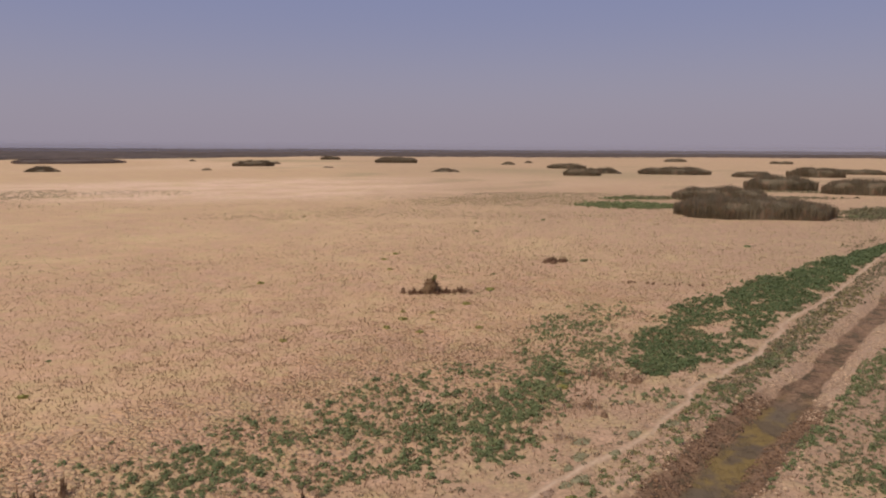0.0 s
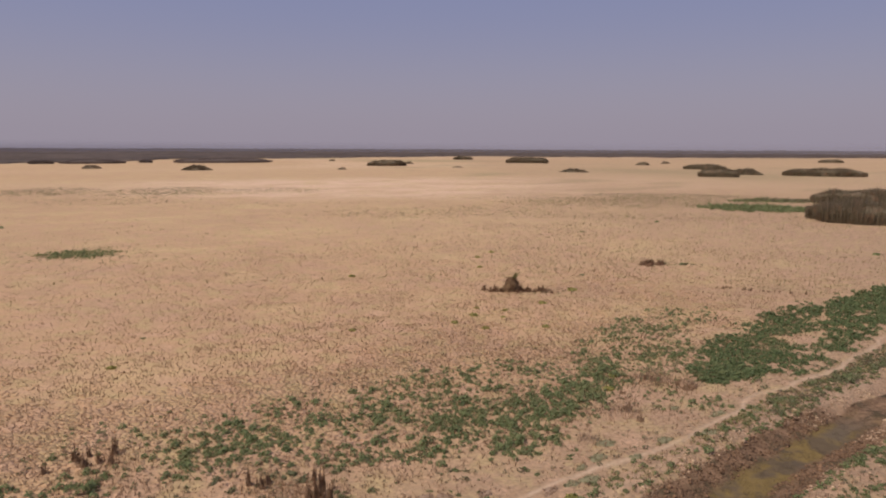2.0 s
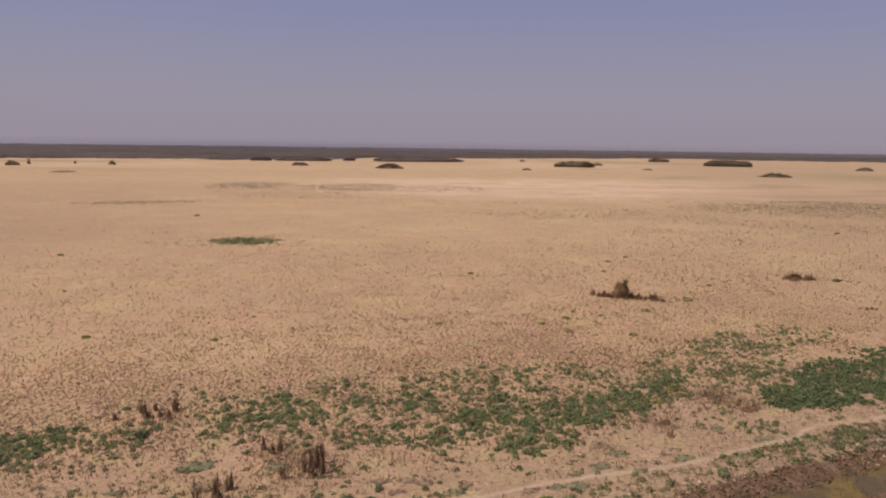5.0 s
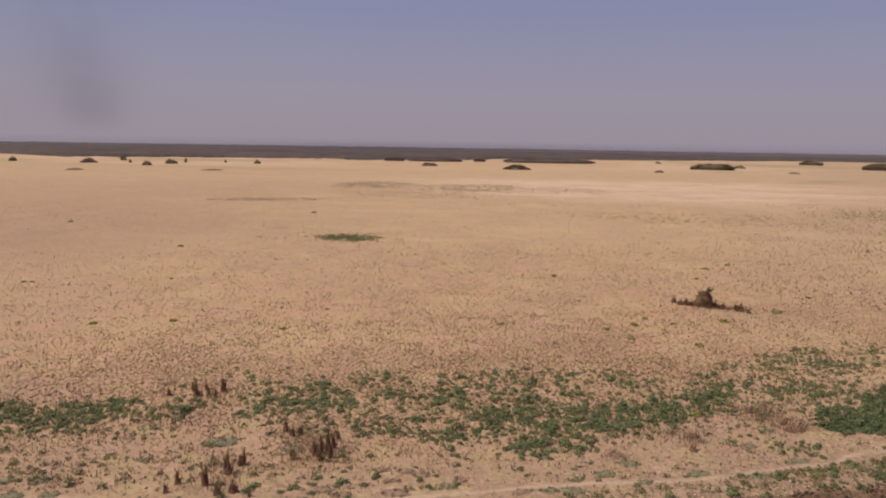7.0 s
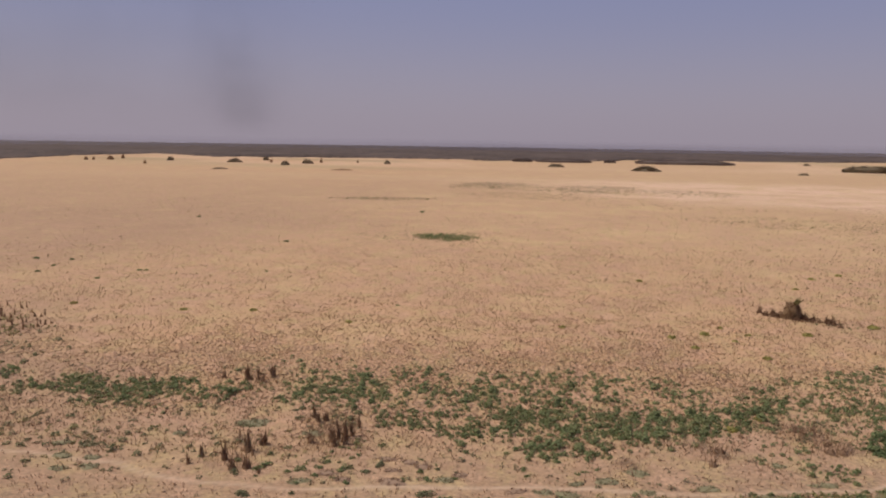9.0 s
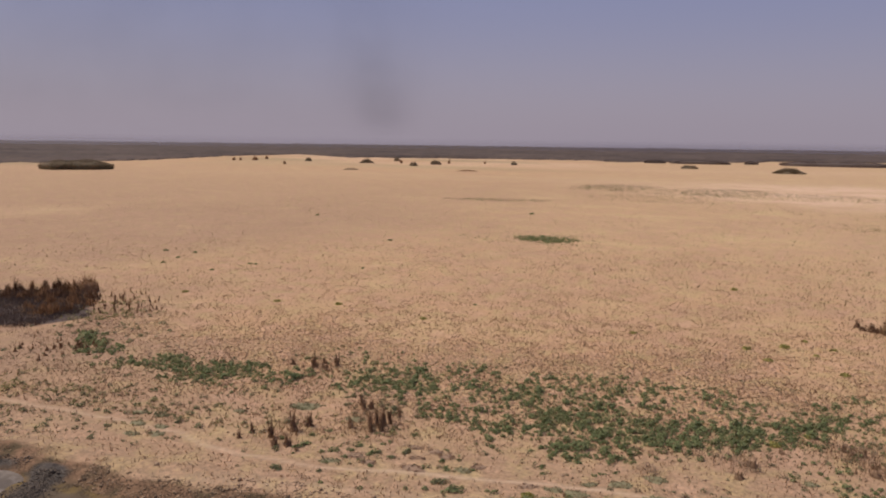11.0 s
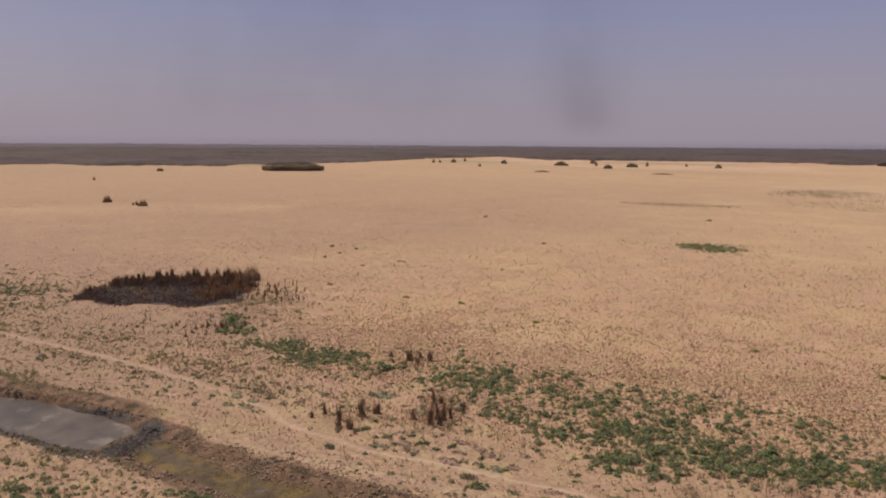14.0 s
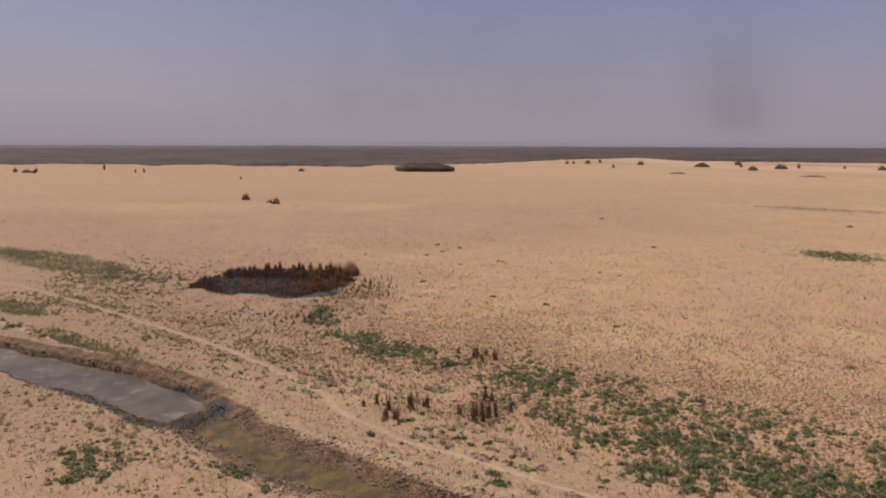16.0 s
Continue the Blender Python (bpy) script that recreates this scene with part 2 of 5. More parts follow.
TUSSOCK = plant_material("brown_tussock_stalks", (0.2, 0.115, 0.064), (0.46, 0.29, 0.175), see_through=0.5)
REED_DARK = plant_material("dark_brown_reed", (0.1, 0.052, 0.03), (0.25, 0.135, 0.073), see_through=0.3)
CHAR = plant_material("charred_stalks", (0.13, 0.092, 0.07), (0.215, 0.15, 0.112), (0.26, 0.175, 0.115))
STACK = plant_material("rotting_reed_stack", (0.16, 0.095, 0.047), (0.2, 0.12, 0.06), (0.13, 0.085, 0.045))
TWIG = plant_material("dead_twigs", (0.2, 0.135, 0.095), (0.38, 0.26, 0.175), see_through=0.3)


def marsh_material():
    m, n, l, shader = material("far_marsh_reed", 0.95)
    place = n.new("ShaderNodeTexCoord").outputs["Object"]
    col = mix_node(n, l, ramp_node(n, l, noise_node(n, l, place, 0.006, 6, 0.65), 0.38, 0.62), (0.06, 0.042, 0.034, 1), (0.1, 0.071, 0.058, 1))
    col = mix_node(n, l, ramp_node(n, l, noise_node(n, l, place, 0.05, 5, 0.7), 0.4, 0.65), col, mix_node(n, l, 1.0, col, (1.35, 1.3, 1.2, 1), "MULTIPLY"))
    l.new(col, shader.inputs["Base Color"])
    return m


FAR_REED = marsh_material()
MARSH_REED = plant_material("marsh_edge_reed", (0.16, 0.118, 0.098), (0.25, 0.185, 0.152), see_through=0.45)
STUBBLE = plant_material("dry_stubble_stalks", (0.24, 0.145, 0.085), (0.55, 0.37, 0.225), see_through=0.3)
STUBBLE_FAR = plant_material("far_stubble_stalks", (0.2, 0.155, 0.08), (0.6, 0.45, 0.26), see_through=0.3)
STUBBLE_DARK = plant_material("dark_stubble_stalks", (0.2, 0.125, 0.075), (0.42, 0.275, 0.17), see_through=0.2)
CLOD = plant_material("mud_clods", (0.22, 0.14, 0.086), (0.6, 0.4, 0.25))
CLOD_DARK = plant_material("canal_mud_clods", (0.085, 0.047, 0.026), (0.26, 0.145, 0.08))
CLOD_OLIVE = plant_material("drying_mud_clods", (0.13, 0.085, 0.05), (0.4, 0.265, 0.16))
CLOD_WET = plant_material("wet_mud_clods", (0.05, 0.037, 0.028), (0.15, 0.108, 0.078), rough=0.6)
OLIVE_TUFT = plant_material("olive_grass_leaves", (0.2, 0.175, 0.07), (0.36, 0.31, 0.14), (0.42, 0.32, 0.16), see_through=0.4)

# ---- ground: one sheet to the horizon with the canal cut into it ----
TRAIL_U = (-400, -101, -84, -62, -47, -35, -27.5, -24, -17.4, -14, -4, 2, 5, 8, 12, 15, 18, 23, 28, 31, 34, 40, 44, 49, 55, 60, 66, 74, 88, 110, 200, 400)
TRAIL_V = (24, 21.4, 20.5, 18.5, 16.9, 14.6, 12.2, 10.1, 8.6, 8.1, 8.4, 8.0, 7.6, 7.2, 6.7, 6.65, 6.9, 7.0, 8.0, 7.7, 7.3, 6.9, 6.6, 7.4, 7.4, 8.2, 8.2, 7.7, 7.5, 8.2, 9.5, 12)


def canal_mid(u):
    return np.interp(u, (-120, -80, -70, -62, -53, -45, -38, -32, -27, -22, 0, 18, 30, 40, 60, 95), (-0.6, 0.0, 0.5, 1.3, 2.2, 2.5, 2.4, 2.0, 1.0, 0.3, 0.0, 0.2, 0.1, 0.0, 0.2, 0.2)) + 0.2 * wave(u, u * 0, 9, 3)


def canal_half(u):
    return 3.0 + 0.35 * wave(u, u * 0, 6, 4) + 0.25 * wave(u, u * 0, 2.2, 7) + 0.4 * step(-32, -42, u) - 0.9 * step(-57, -72, u) - 0.2 * step(20, 50, u)


def ground_height(x, y):
    u, v = to_uv(x, y)
    across = np.abs(v - canal_mid(u)) / canal_half(u)
    depth = 1.0 - 0.62 * step(-37.4, -34.4, u + 0.2 * (v - canal_mid(u))) + 0.32 * step(-34, -29, u) - 0.12 * step(2, 40, u)
    dug = -depth * (1 - step(0.3 + 0.48 * step(-33, -42, u), 1.08, across + (0.1 * wave(x, y, 1.1, 5) + 0.12 * wave(x, y, 3.5, 6)) * (0.8 + 0.2 * step(-42, -30, u))))
    berm = 0.28 * np.exp(-((across - 1.55) / 0.35) ** 2)
    near = np.exp(-((x / 160) ** 2 + ((y - 30) / 160) ** 2))
    rough = 0.04 * wave(x, y, 1.3, 1) + 0.05 * wave(x, y, 4.5, 2)
    in_bed = (0.07 * wave(x, y, 0.7, 8) * step(-40, -30, u) + (0.13 + 0.12 * step(-30, -40, u)) * wave(x, y, 2.6, 9)) * (1 - step(0.55, 0.95, across))
    return dug + berm + near * rough + in_bed


def spread(fine, lo, hi, growth, end):
    """Grid lines: even between lo and hi, wider and wider beyond."""
    inner = list(np.arange(lo, hi + 1e-6, fine))
    gap, right, left = fine, [inner[-1]], [inner[0]]
    while right[-1] < end:
        gap *= growth
        right.append(right[-1] + gap)
        left.append(left[-1] - gap)
    return np.array(left[:0:-1] + inner + right[1:])


def ground_masks(x, y):
    """Where the trail, salt, straw, mud, ash and cracks lie, each from 0 to 1."""
    u, v = to_uv(x, y)
    far = np.hypot(x, y)
    mid, half = canal_mid(u), canal_half(u)
    across = np.abs(v - mid) / half
    trail_v = np.interp(u, TRAIL_U, TRAIL_V) + 0.22 * wave(u, u * 0, 3, 11) + 0.16 * wave(u, u * 0, 1.4, 16)
    trail = (1.0 - 0.35 * step(-60, -80, u)) * (0.85 + 0.15 * wave(u, u * 0, 6, 15)) * np.exp(-((v - trail_v) / (0.21 + 0.06 * wave(u, u * 0, 7, 12))) ** 2)
    berm_trail = 0.8 * np.exp(-((v - np.interp(u, (-110, -84, -66, -58, -52, -48, -40), (9.0, 7.7, 7.4, 7.0, 6.5, 6.7, 7.2)) - 0.2 * wave(u, u * 0, 8, 13)) / 0.38) ** 2) * step(-38, -50, u)
    faint = 0.3 * np.exp(-((v - 4.6 - 0.2 * wave(u, u * 0, 6, 14)) / 0.6) ** 2) * step(-32, -20, u) * step(20, 2, u)
    banks = 0.4 * (np.exp(-((v - 3.4) / 1.1) ** 2) + 0.8 * np.exp(-((v + 2.6) / 0.8) ** 2)) * step(14, 32, u) * (0.6 + 0.4 * wave(x, y, 1.2, 17))
    # pale salt pan, straw-coloured ground, dull green fields far out
    sx, sy = x - 120, y - 385
    sa = radians(-4)
    pan = np.hypot((sx * math.cos(sa) + sy * math.sin(sa)) / 250, (-sx * math.sin(sa) + sy * math.cos(sa)) / 120)
    salt = step(1.2, 0.65, pan + 0.16 * wave(x, y, 90, 21) + 0.05 * wave(x, y, 45, 22)) * (0.8 + 0.2 * wave(x, y, 60, 23))
    salt = np.maximum(salt, 0.45 * step(620, 800, y - 0.2 * x) * step(0.0, 0.6, wave(x, y, 160, 24)))
    salt = np.maximum(salt, 0.5 * step(1.15, 0.6, np.hypot((x - 430) / 300, (y - 370) / 210) + 0.2 * wave(x, y, 60, 28)) * (0.7 + 0.3 * wave(x, y, 45, 29)))
    dull = 0.8 * step(-45, -130, x + 25 * wave(x, y, 50, 30)) * step(520, 150, y) * step(1500, 900, far)
    dull = np.maximum(dull, 1.0 * step(0, 100, x - 0.3 * y + 20 * wave(x, y, 40, 42)) * step(40, 75, y + 0.3 * x) * (1 - 0.45 * step(230, 480, far)))
    strip = np.exp(-(((x + 235) * 0.85 - (y - 70) * 0.5) / 26) ** 2) * step(-0.4, 0.5, wave(x, y, 45, 25)) * step(330, 200, np.hypot(x + 235, y - 70))
    straw = np.maximum.reduce([0.7 * strip, 0.5 * (1 + 0.7 * step(40, 150, x - 0.2 * y)) * step(-120, 90, x + 0.25 * y) * step(70, 190, far) * (0.75 + 0.25 * wave(x, y, 40, 34)), (1 - dull) * 0.5 * step(0.15, 0.75, wave(x * 0.6, y, 70, 26)) * step(110, 220, far)])
    field = 0.55 * step(0.2, 0.7, wave(x * 0.4 + y * 0.2, y, 120, 27)) * step(480, 620, far) + 0.5 * np.exp(-(((x - 400) / 150) ** 2 + ((y - 560) / 90) ** 2))
    field = np.maximum(field, 1.3 * np.exp(-(((x - 400) / 85) ** 2 + ((y - 520) / 170) ** 2)) * (0.8 + 0.3 * wave(x, y, 60, 44)))
    field = np.maximum(field, 0.75 * step(0.15, 0.6, wave(x * 0.45 + y * 0.25, y - 0.4 * x, 26, 43)) * step(140, 200, x) * step(1100, 700, far))
    shoreline = np.interp(x, (-56, -50, -46, -40, -34, -26, -14), (14, 18.5, 23.5, 25.5, 29.5, 33, 37)) + 0.5 * wave(x, y, 4, 48)
    stain = 0.6 * np.exp(-((y - shoreline) / 0.5) ** 2) * step(-57, -50, x) * step(-13, -20, x) + 0.55 * np.exp(-(((x - 33) / 8) ** 2 + ((y - 61) / 7) ** 2)) + 0.6 * np.exp(-(((x - 60) / 7) ** 2 + ((y - 56) / 5) ** 2))
    veg = np.exp(-((v - 19 - 0.02 * np.abs(u)) / 15) ** 2) * step(-130, -60, u)
    soil = step(26, 12, v + 5 * wave(x, y, 11, 52)) * step(420, 240, far)
    soil = np.maximum(soil, 0.8 * np.exp(-((v - 31) / 9) ** 2) * step(-20, -45, u) * step(420, 240, far))
    narrow = step(24, 38, u)
    earth = np.maximum(0.92 * step(-34, -58, u + 6 * wave(x, y, 12, 53)) * step(85, 48, v + 0.25 * (u + 60)) * step(-60, -30, v), 0.95 * step(2, 26, u) * step(8.2, 5.5, v)) * step(420, 220, far)
    mud = step(1.3, 0.8, across + 0.12 * wave(x, y, 3, 32)) * (1 - narrow * step(0.38, 0.6, across + 0.14 * wave(x, y, 4, 36))) * (1 - 0.35 * step(46, 58, u))
    mud = np.maximum(mud, 0.85 * step(1.85, 1.4, across + 0.12 * wave(x, y, 2.5, 47)) * step(-30, -40, u) * step(0.2, 1.0, v - mid))
    bed = step(0.62, 0.34, across + 0.15 * wave(x, y, 3, 35)) * step(36, 26, u)
    grey = step(0.34, 0.12, across + 0.12 * wave(x, y, 2.5, 37)) * step(0.0, 0.5, wave(u, u * 0, 7, 38)) * step(-34, -30, u)
    grey = np.maximum(grey, step(0.4, 0.15, np.abs(v - mid - 0.2) / 2.2) * step(-36, -33, u) * step(-23, -28, u))
    rim = step(0.7, 0.85, across) * step(1.1 + 0.22 * step(0.5, -0.5, v - mid), 0.95, across + 0.14 * wave(x, y, 2.0, 40)) * step(-34, -40, u)
    bar = step(1.15, 0.85, across) * np.exp(-((u + 33.2 + 0.2 * (v - mid)) / 1.3) ** 2)
    wet = np.maximum(0.85 * rim * np.maximum(step(0.5, -0.5, v - mid), step(-52, -40, u)), 0.9 * bar) + 0.35 * step(1.1, 0.7, across) * step(-20, -30, u) * step(-0.1, 0.6, wave(x, y, 3, 33)) * step(0.3, 0.6, across)
    wet = wet + 0.16 * step(0.42, 0.2, across) * step(24, 34, u) * (0.7 + 0.5 * wave(x, y, 4, 39)) + 0.45 * step(0.9, 0.5, across) * np.exp(-((u - 19 - 0.8 * v) / 0.9) ** 2)
    shore = step(0.78, 0.9, across) * step(1.5, 1.15, across + 0.22 * wave(x, y, 1.6, 46)) * step(0.4, -0.6, v - mid) * step(-56, -47, u) * step(-31, -34, u)
    wet = np.maximum(wet, 0.8 * shore)
    bx, by = x + 86.2, y - 16.3
    ba = radians(42)
    burnt = (np.abs((bx * math.cos(ba) + by * math.sin(ba)) / 12.6) ** 2.8 + np.abs((-bx * math.sin(ba) + by * math.cos(ba)) / 10.5) ** 2.8) ** (1 / 2.8)
    ash = step(1.08, 0.85, burnt + 0.16 * wave(x, y, 4, 41) + 0.08 * wave(x, y, 1.5, 45))
    west = (0.5 + 0.25 * wave(x, y, 6, 48)) * np.maximum(step(-22, -44, u) * step(34, 20, v), step(-80, -130, x) * step(220, 110, y)) * step(420, 200, far)
    cracked = np.clip(1.1 - 0.6 * veg - 0.75 * soil, 0, 1) * (1 - 0.75 * step(-24, -38, u) * step(27, 19, v)) * (0.62 + 0.38 * wave(x, y, 14, 51)) * step(700, 150, far)
    return (("trail", np.maximum.reduce([trail, berm_trail, faint, banks])), ("salt", salt), ("straw", straw), ("field", field), ("litter", stain + 0.5 * veg + ((0.6 + 0.4 * step(0, 30, u)) * step(16, 4, np.abs(v)) + 0.4 * step(-22, -60, u) * step(46, 30, v)) * step(700, 100, far)),
            ("mud", mud), ("bed", bed), ("grey", grey), ("earth", np.maximum(earth, west)), ("wet", wet), ("ash", ash), ("soil", np.maximum(0.85 * soil + 0.15 * step(-22, -60, u) * soil, dull * (1 - strip))), ("cracked", cracked))


def set_masks(me, masks):
    for name, values in masks:
        me.attributes.new(name, "FLOAT", "POINT").data.foreach_set("value", np.clip(values, 0, 1).astype(np.float32))


def build_ground():
    us = spread(0.62, -100, 100, 1.07, 4800)
    vs = spread(0.28, -9, 17, 1.04, 4800)
    u, v = np.meshgrid(us, vs)
    u, v = u.ravel(), v.ravel()
    x, y = to_xy(u, v)
    z = ground_height(x, y)
    nu, nv = len(us), len(vs)
    i = (np.arange(nv - 1)[:, None] * nu + np.arange(nu - 1)).ravel()
    me = mesh_of("ground", np.c_[x, y, z], np.c_[i, i + 1, i + nu + 1, i + nu], MUD, smooth=True)
    set_masks(me, ground_masks(x, y))
    ob = new("ground", me)
    tagged(ob, "tan dried-out marsh bed with cracked mud, trail and ditch", "ground", kind="structure")
    return ob


GROUND = build_ground()


def build_pool():
    """Muddy water standing in the dug canal."""
    us, vs = np.arange(-170, -32.5, 1.0), np.linspace(-4.0, 8.0, 20)
    u, v = np.meshgrid(us, vs)
    u, v = u.ravel(), v.ravel()
    x, y = to_xy(u, v)
    i = (np.arange(len(vs) - 1)[:, None] * len(us) + np.arange(len(us) - 1)).ravel()
    m, n, l, shader = material("muddy_water", 0.12)
    place = n.new("ShaderNodeTexCoord").outputs["Object"]
    scum = noise_node(n, l, place, 0.22, 6, 0.62)
    silt = ramp_node(n, l, scum, 0.4, 0.62, (0.105, 0.082, 0.064, 1), (0.16, 0.126, 0.1, 1))
    froth = ramp_node(n, l, noise_node(n, l, place, 0.42, 7, 0.68), 0.54, 0.66)
    l.new(mix_node(n, l, math_node(n, l, "MULTIPLY", froth, 0.7), silt, (0.27, 0.22, 0.18, 1)), shader.inputs["Base Color"])
    l.new(ramp_node(n, l, scum, 0.42, 0.6, (0.3, 0.3, 0.3, 1), (0.5, 0.5, 0.5, 1)), shader.inputs["Roughness"])
    shader.inputs["Specular IOR Level"].default_value = 0.06
    l.new(bump_node(n, l, noise_node(n, l, place, 2.4, 2), 0.003), shader.inputs["Normal"])
    me = mesh_of("water", np.c_[x, y, np.full(len(x), -0.55)], np.c_[i, i + 1, i + len(us) + 1, i + len(us)], m, smooth=True)
    tagged(new("water", me), "shallow grey muddy water in the ditch", "water", kind="structure")
    # puddles left in the lowest spots of the drying bed
    us, ws = np.arange(-31.5, -16, 0.5), np.linspace(-1.5, 1.5, 9)
    u, w = np.meshgrid(us, ws)
    u, w = u.ravel(), w.ravel()
    x, y = to_xy(u, canal_mid(u) + w)
    i = (np.arange(len(ws) - 1)[:, None] * len(us) + np.arange(len(us) - 1)).ravel()
    me = mesh_of("puddles", np.c_[x, y, np.full(len(x), -0.86)], np.c_[i, i + 1, i + len(us) + 1, i + len(us)], m, smooth=True)
    tagged(new("puddles", me), "thin grey puddles left in the drying ditch bed", "water", kind="structure")


build_pool()


# ---- far marsh: a belt of reeds out to the horizon ----
def build_far_marsh():
    az = np.radians(np.arange(-180, 180, 0.3))
    edge_az = (-180, -120, -87, -78, -71, -62, -54, -50, -45, -41, -37, -25, -12, -5, -3.5, 4.7, 6, 12, 20, 30, 43, 58, 90, 180)
    edge_r = (950, 950, 900, 810, 760, 755, 850, 960, 1180, 1290, 1090, 1110, 1060, 1180, 1300, 1390, 1440, 1570, 1790, 1770, 1850, 2150, 1500, 950)
    a = np.degrees(az)
    start = np.interp(a, edge_az, edge_r)
    start = start * (1 + 0.035 * wave(a, a * 0, 2.2, 61) + 0.02 * wave(a, a * 0, 0.6, 62) + rng.uniform(-0.014, 0.014, len(a)))
    grow = np.r_[0, 0.003, 0.012, np.cumsum(0.014 * 1.045 ** np.arange(62)) + 0.02]
    grow = grow / grow[-1]
    r = start[:, None] + grow[None, :] * (4750 - start[:, None])
    x, y = r * np.sin(az)[:, None], r * np.cos(az)[:, None]
    z = 2.6 + 1.4 * wave(x, y, 30, 63) + 1.2 * wave(x, y, 9, 64) + 2.0 * step(0.25, 0.9, wave(x, y, 140, 65)) + rng.uniform(-0.7, 0.7, x.shape)
    z += 6.5 * step(0.55, 1.0, grow)[None, :]
    z[:, 0], z[:, 1], z[:, 2] = -0.3, 0.7 + 0.5 * rng.uniform(size=len(z)), 0.6 * z[:, 2]
    n, k = x.shape
    i = (np.arange(n)[:, None] * k + np.arange(k - 1)).ravel()
    j = (((np.arange(n) + 1) % n)[:, None] * k + np.arange(k - 1)).ravel()
    me = mesh_of("far_reed_marsh", np.c_[x.ravel(), y.ravel(), z.ravel()], np.c_[i, i + 1, j + 1, j], FAR_REED)
    tagged(new("far_reed_marsh", me), "dull brown reed marsh stretching to the horizon", "marsh", kind="stuff")


# ---- plants ----
def leaf_cloud(xyz, radius, height, leaves, size):
    """Low cushions of small leaves, one for each place; leaves: how many for each."""
    k = np.repeat(np.arange(len(xyz)), leaves)
    n = len(k)
    turn, up, out = rng.uniform(0, 2 * np.pi, n), np.arccos(rng.uniform(0.2, 1, n)), rng.uniform(0.6, 1.05, n)
    mid = np.c_[np.cos(turn) * np.sin(up) * radius[k] * out, np.sin(turn) * np.sin(up) * radius[k] * out, np.cos(up) * height[k] * out] + xyz[k]
    face = (mid - xyz[k]) / radius[k][:, None] + (0, 0, 0.35) + rng.normal(0, 0.5, (n, 3))
    a = np.cross(face, rng.normal(size=(n, 3)))
    a /= np.linalg.norm(a, axis=1)[:, None]
    b = np.cross(a, face)
    b /= np.linalg.norm(b, axis=1)[:, None]
    s = (size[k] * rng.uniform(0.6, 1.3, n))[:, None]
    verts = np.stack([mid - a * s, mid + b * s * 0.6, mid + a * s, mid - b * s * 0.6], 1)
    verts[:, :, 2] = np.maximum(verts[:, :, 2], xyz[k][:, None, 2] - 0.03)
    return verts.reshape(-1, 3), np.arange(4 * n).reshape(-1, 4)


def blades(xyz, height, width, lean=0.12):
    """Upright stalks with a bent tip: a kite of two triangles each."""
    n = len(xyz)
    turn, tip = rng.uniform(0, 2 * np.pi, n), rng.normal(0, lean, (n, 2)) * height[:, None]
    side = np.c_[np.cos(turn), np.sin(turn), 0 * turn] * width[:, None] / 2
    foot = xyz.copy()
    foot[:, 2] -= 0.05
    belly = xyz + np.c_[tip * 0.4, height * rng.uniform(0.45, 0.7, n)]
    top = xyz + np.c_[tip, height]
    verts = np.stack([foot, belly + side, top, belly - side], 1)
    return verts.reshape(-1, 3), np.arange(4 * n).reshape(-1, 4)


def joined(*pieces):
    verts, faces, at = [], [], 0
    for v, f in pieces:
        verts.append(v)
        faces.append(f + at)
        at += len(v)
    return np.concatenate(verts), np.concatenate(faces)


def scatter(x, y, rx, ry, turn, cover, radius):
    """Places in an ellipse on a jittered grid, thinned by patchy noise and towards its rim. cover: the share of the grid that is taken."""
    gap = 1.7 * radius
    c, s = math.cos(radians(turn)), math.sin(radians(turn))
    px, py = np.meshgrid(np.arange(-1.15 * rx, 1.15 * rx, gap), np.arange(-1.15 * ry, 1.15 * ry, gap))
    px, py = px.ravel(), py.ravel()
    px, py = px + rng.uniform(-0.5, 0.5, len(px)) * gap, py + rng.uniform(-0.5, 0.5, len(py)) * gap
    qx, qy = x + px * c - py * s, y + px * s + py * c
    r = np.hypot(px / rx, py / ry) + 0.18 * wave(qx, qy, 3.5, 68)
    patchy = step(-0.55, 0.35, wave(qx, qy, 2.3, 70) + 0.6 * wave(qx, qy, 0.9, 71))
    chance = cover * step(1.12, 0.6, r) * (0.32 + 0.68 * patchy if cover < 1 else 0.75 + 0.25 * patchy) * 1.15
    keep = rng.uniform(0, 1, len(r)) < chance
    u, v = to_uv(qx, qy)
    keep &= np.abs(v - canal_mid(u)) > canal_half(u) * 0.98
    keep &= np.abs(v - np.interp(u, TRAIL_U, TRAIL_V)) > 0.5
    return np.c_[qx, qy][keep]


def shrubs(name, blobs, mat, label, leaves):
    spots = np.concatenate([np.c_[(p := scatter(*b)), np.full(len(p), b[6])] for b in blobs])
    radius = spots[:, 2] * rng.lognormal(-0.25, 0.34, len(spots))
    xyz = np.c_[spots[:, :2], ground_height(spots[:, 0], spots[:, 1]) - 0.02]
    verts, faces = leaf_cloud(xyz, radius, radius * rng.uniform(0.85, 1.25, len(spots)), leaves, radius * 0.3)
    return tagged(new(name, mesh_of(name, verts, faces, mat)), label, "shrubs", kind="stuff")


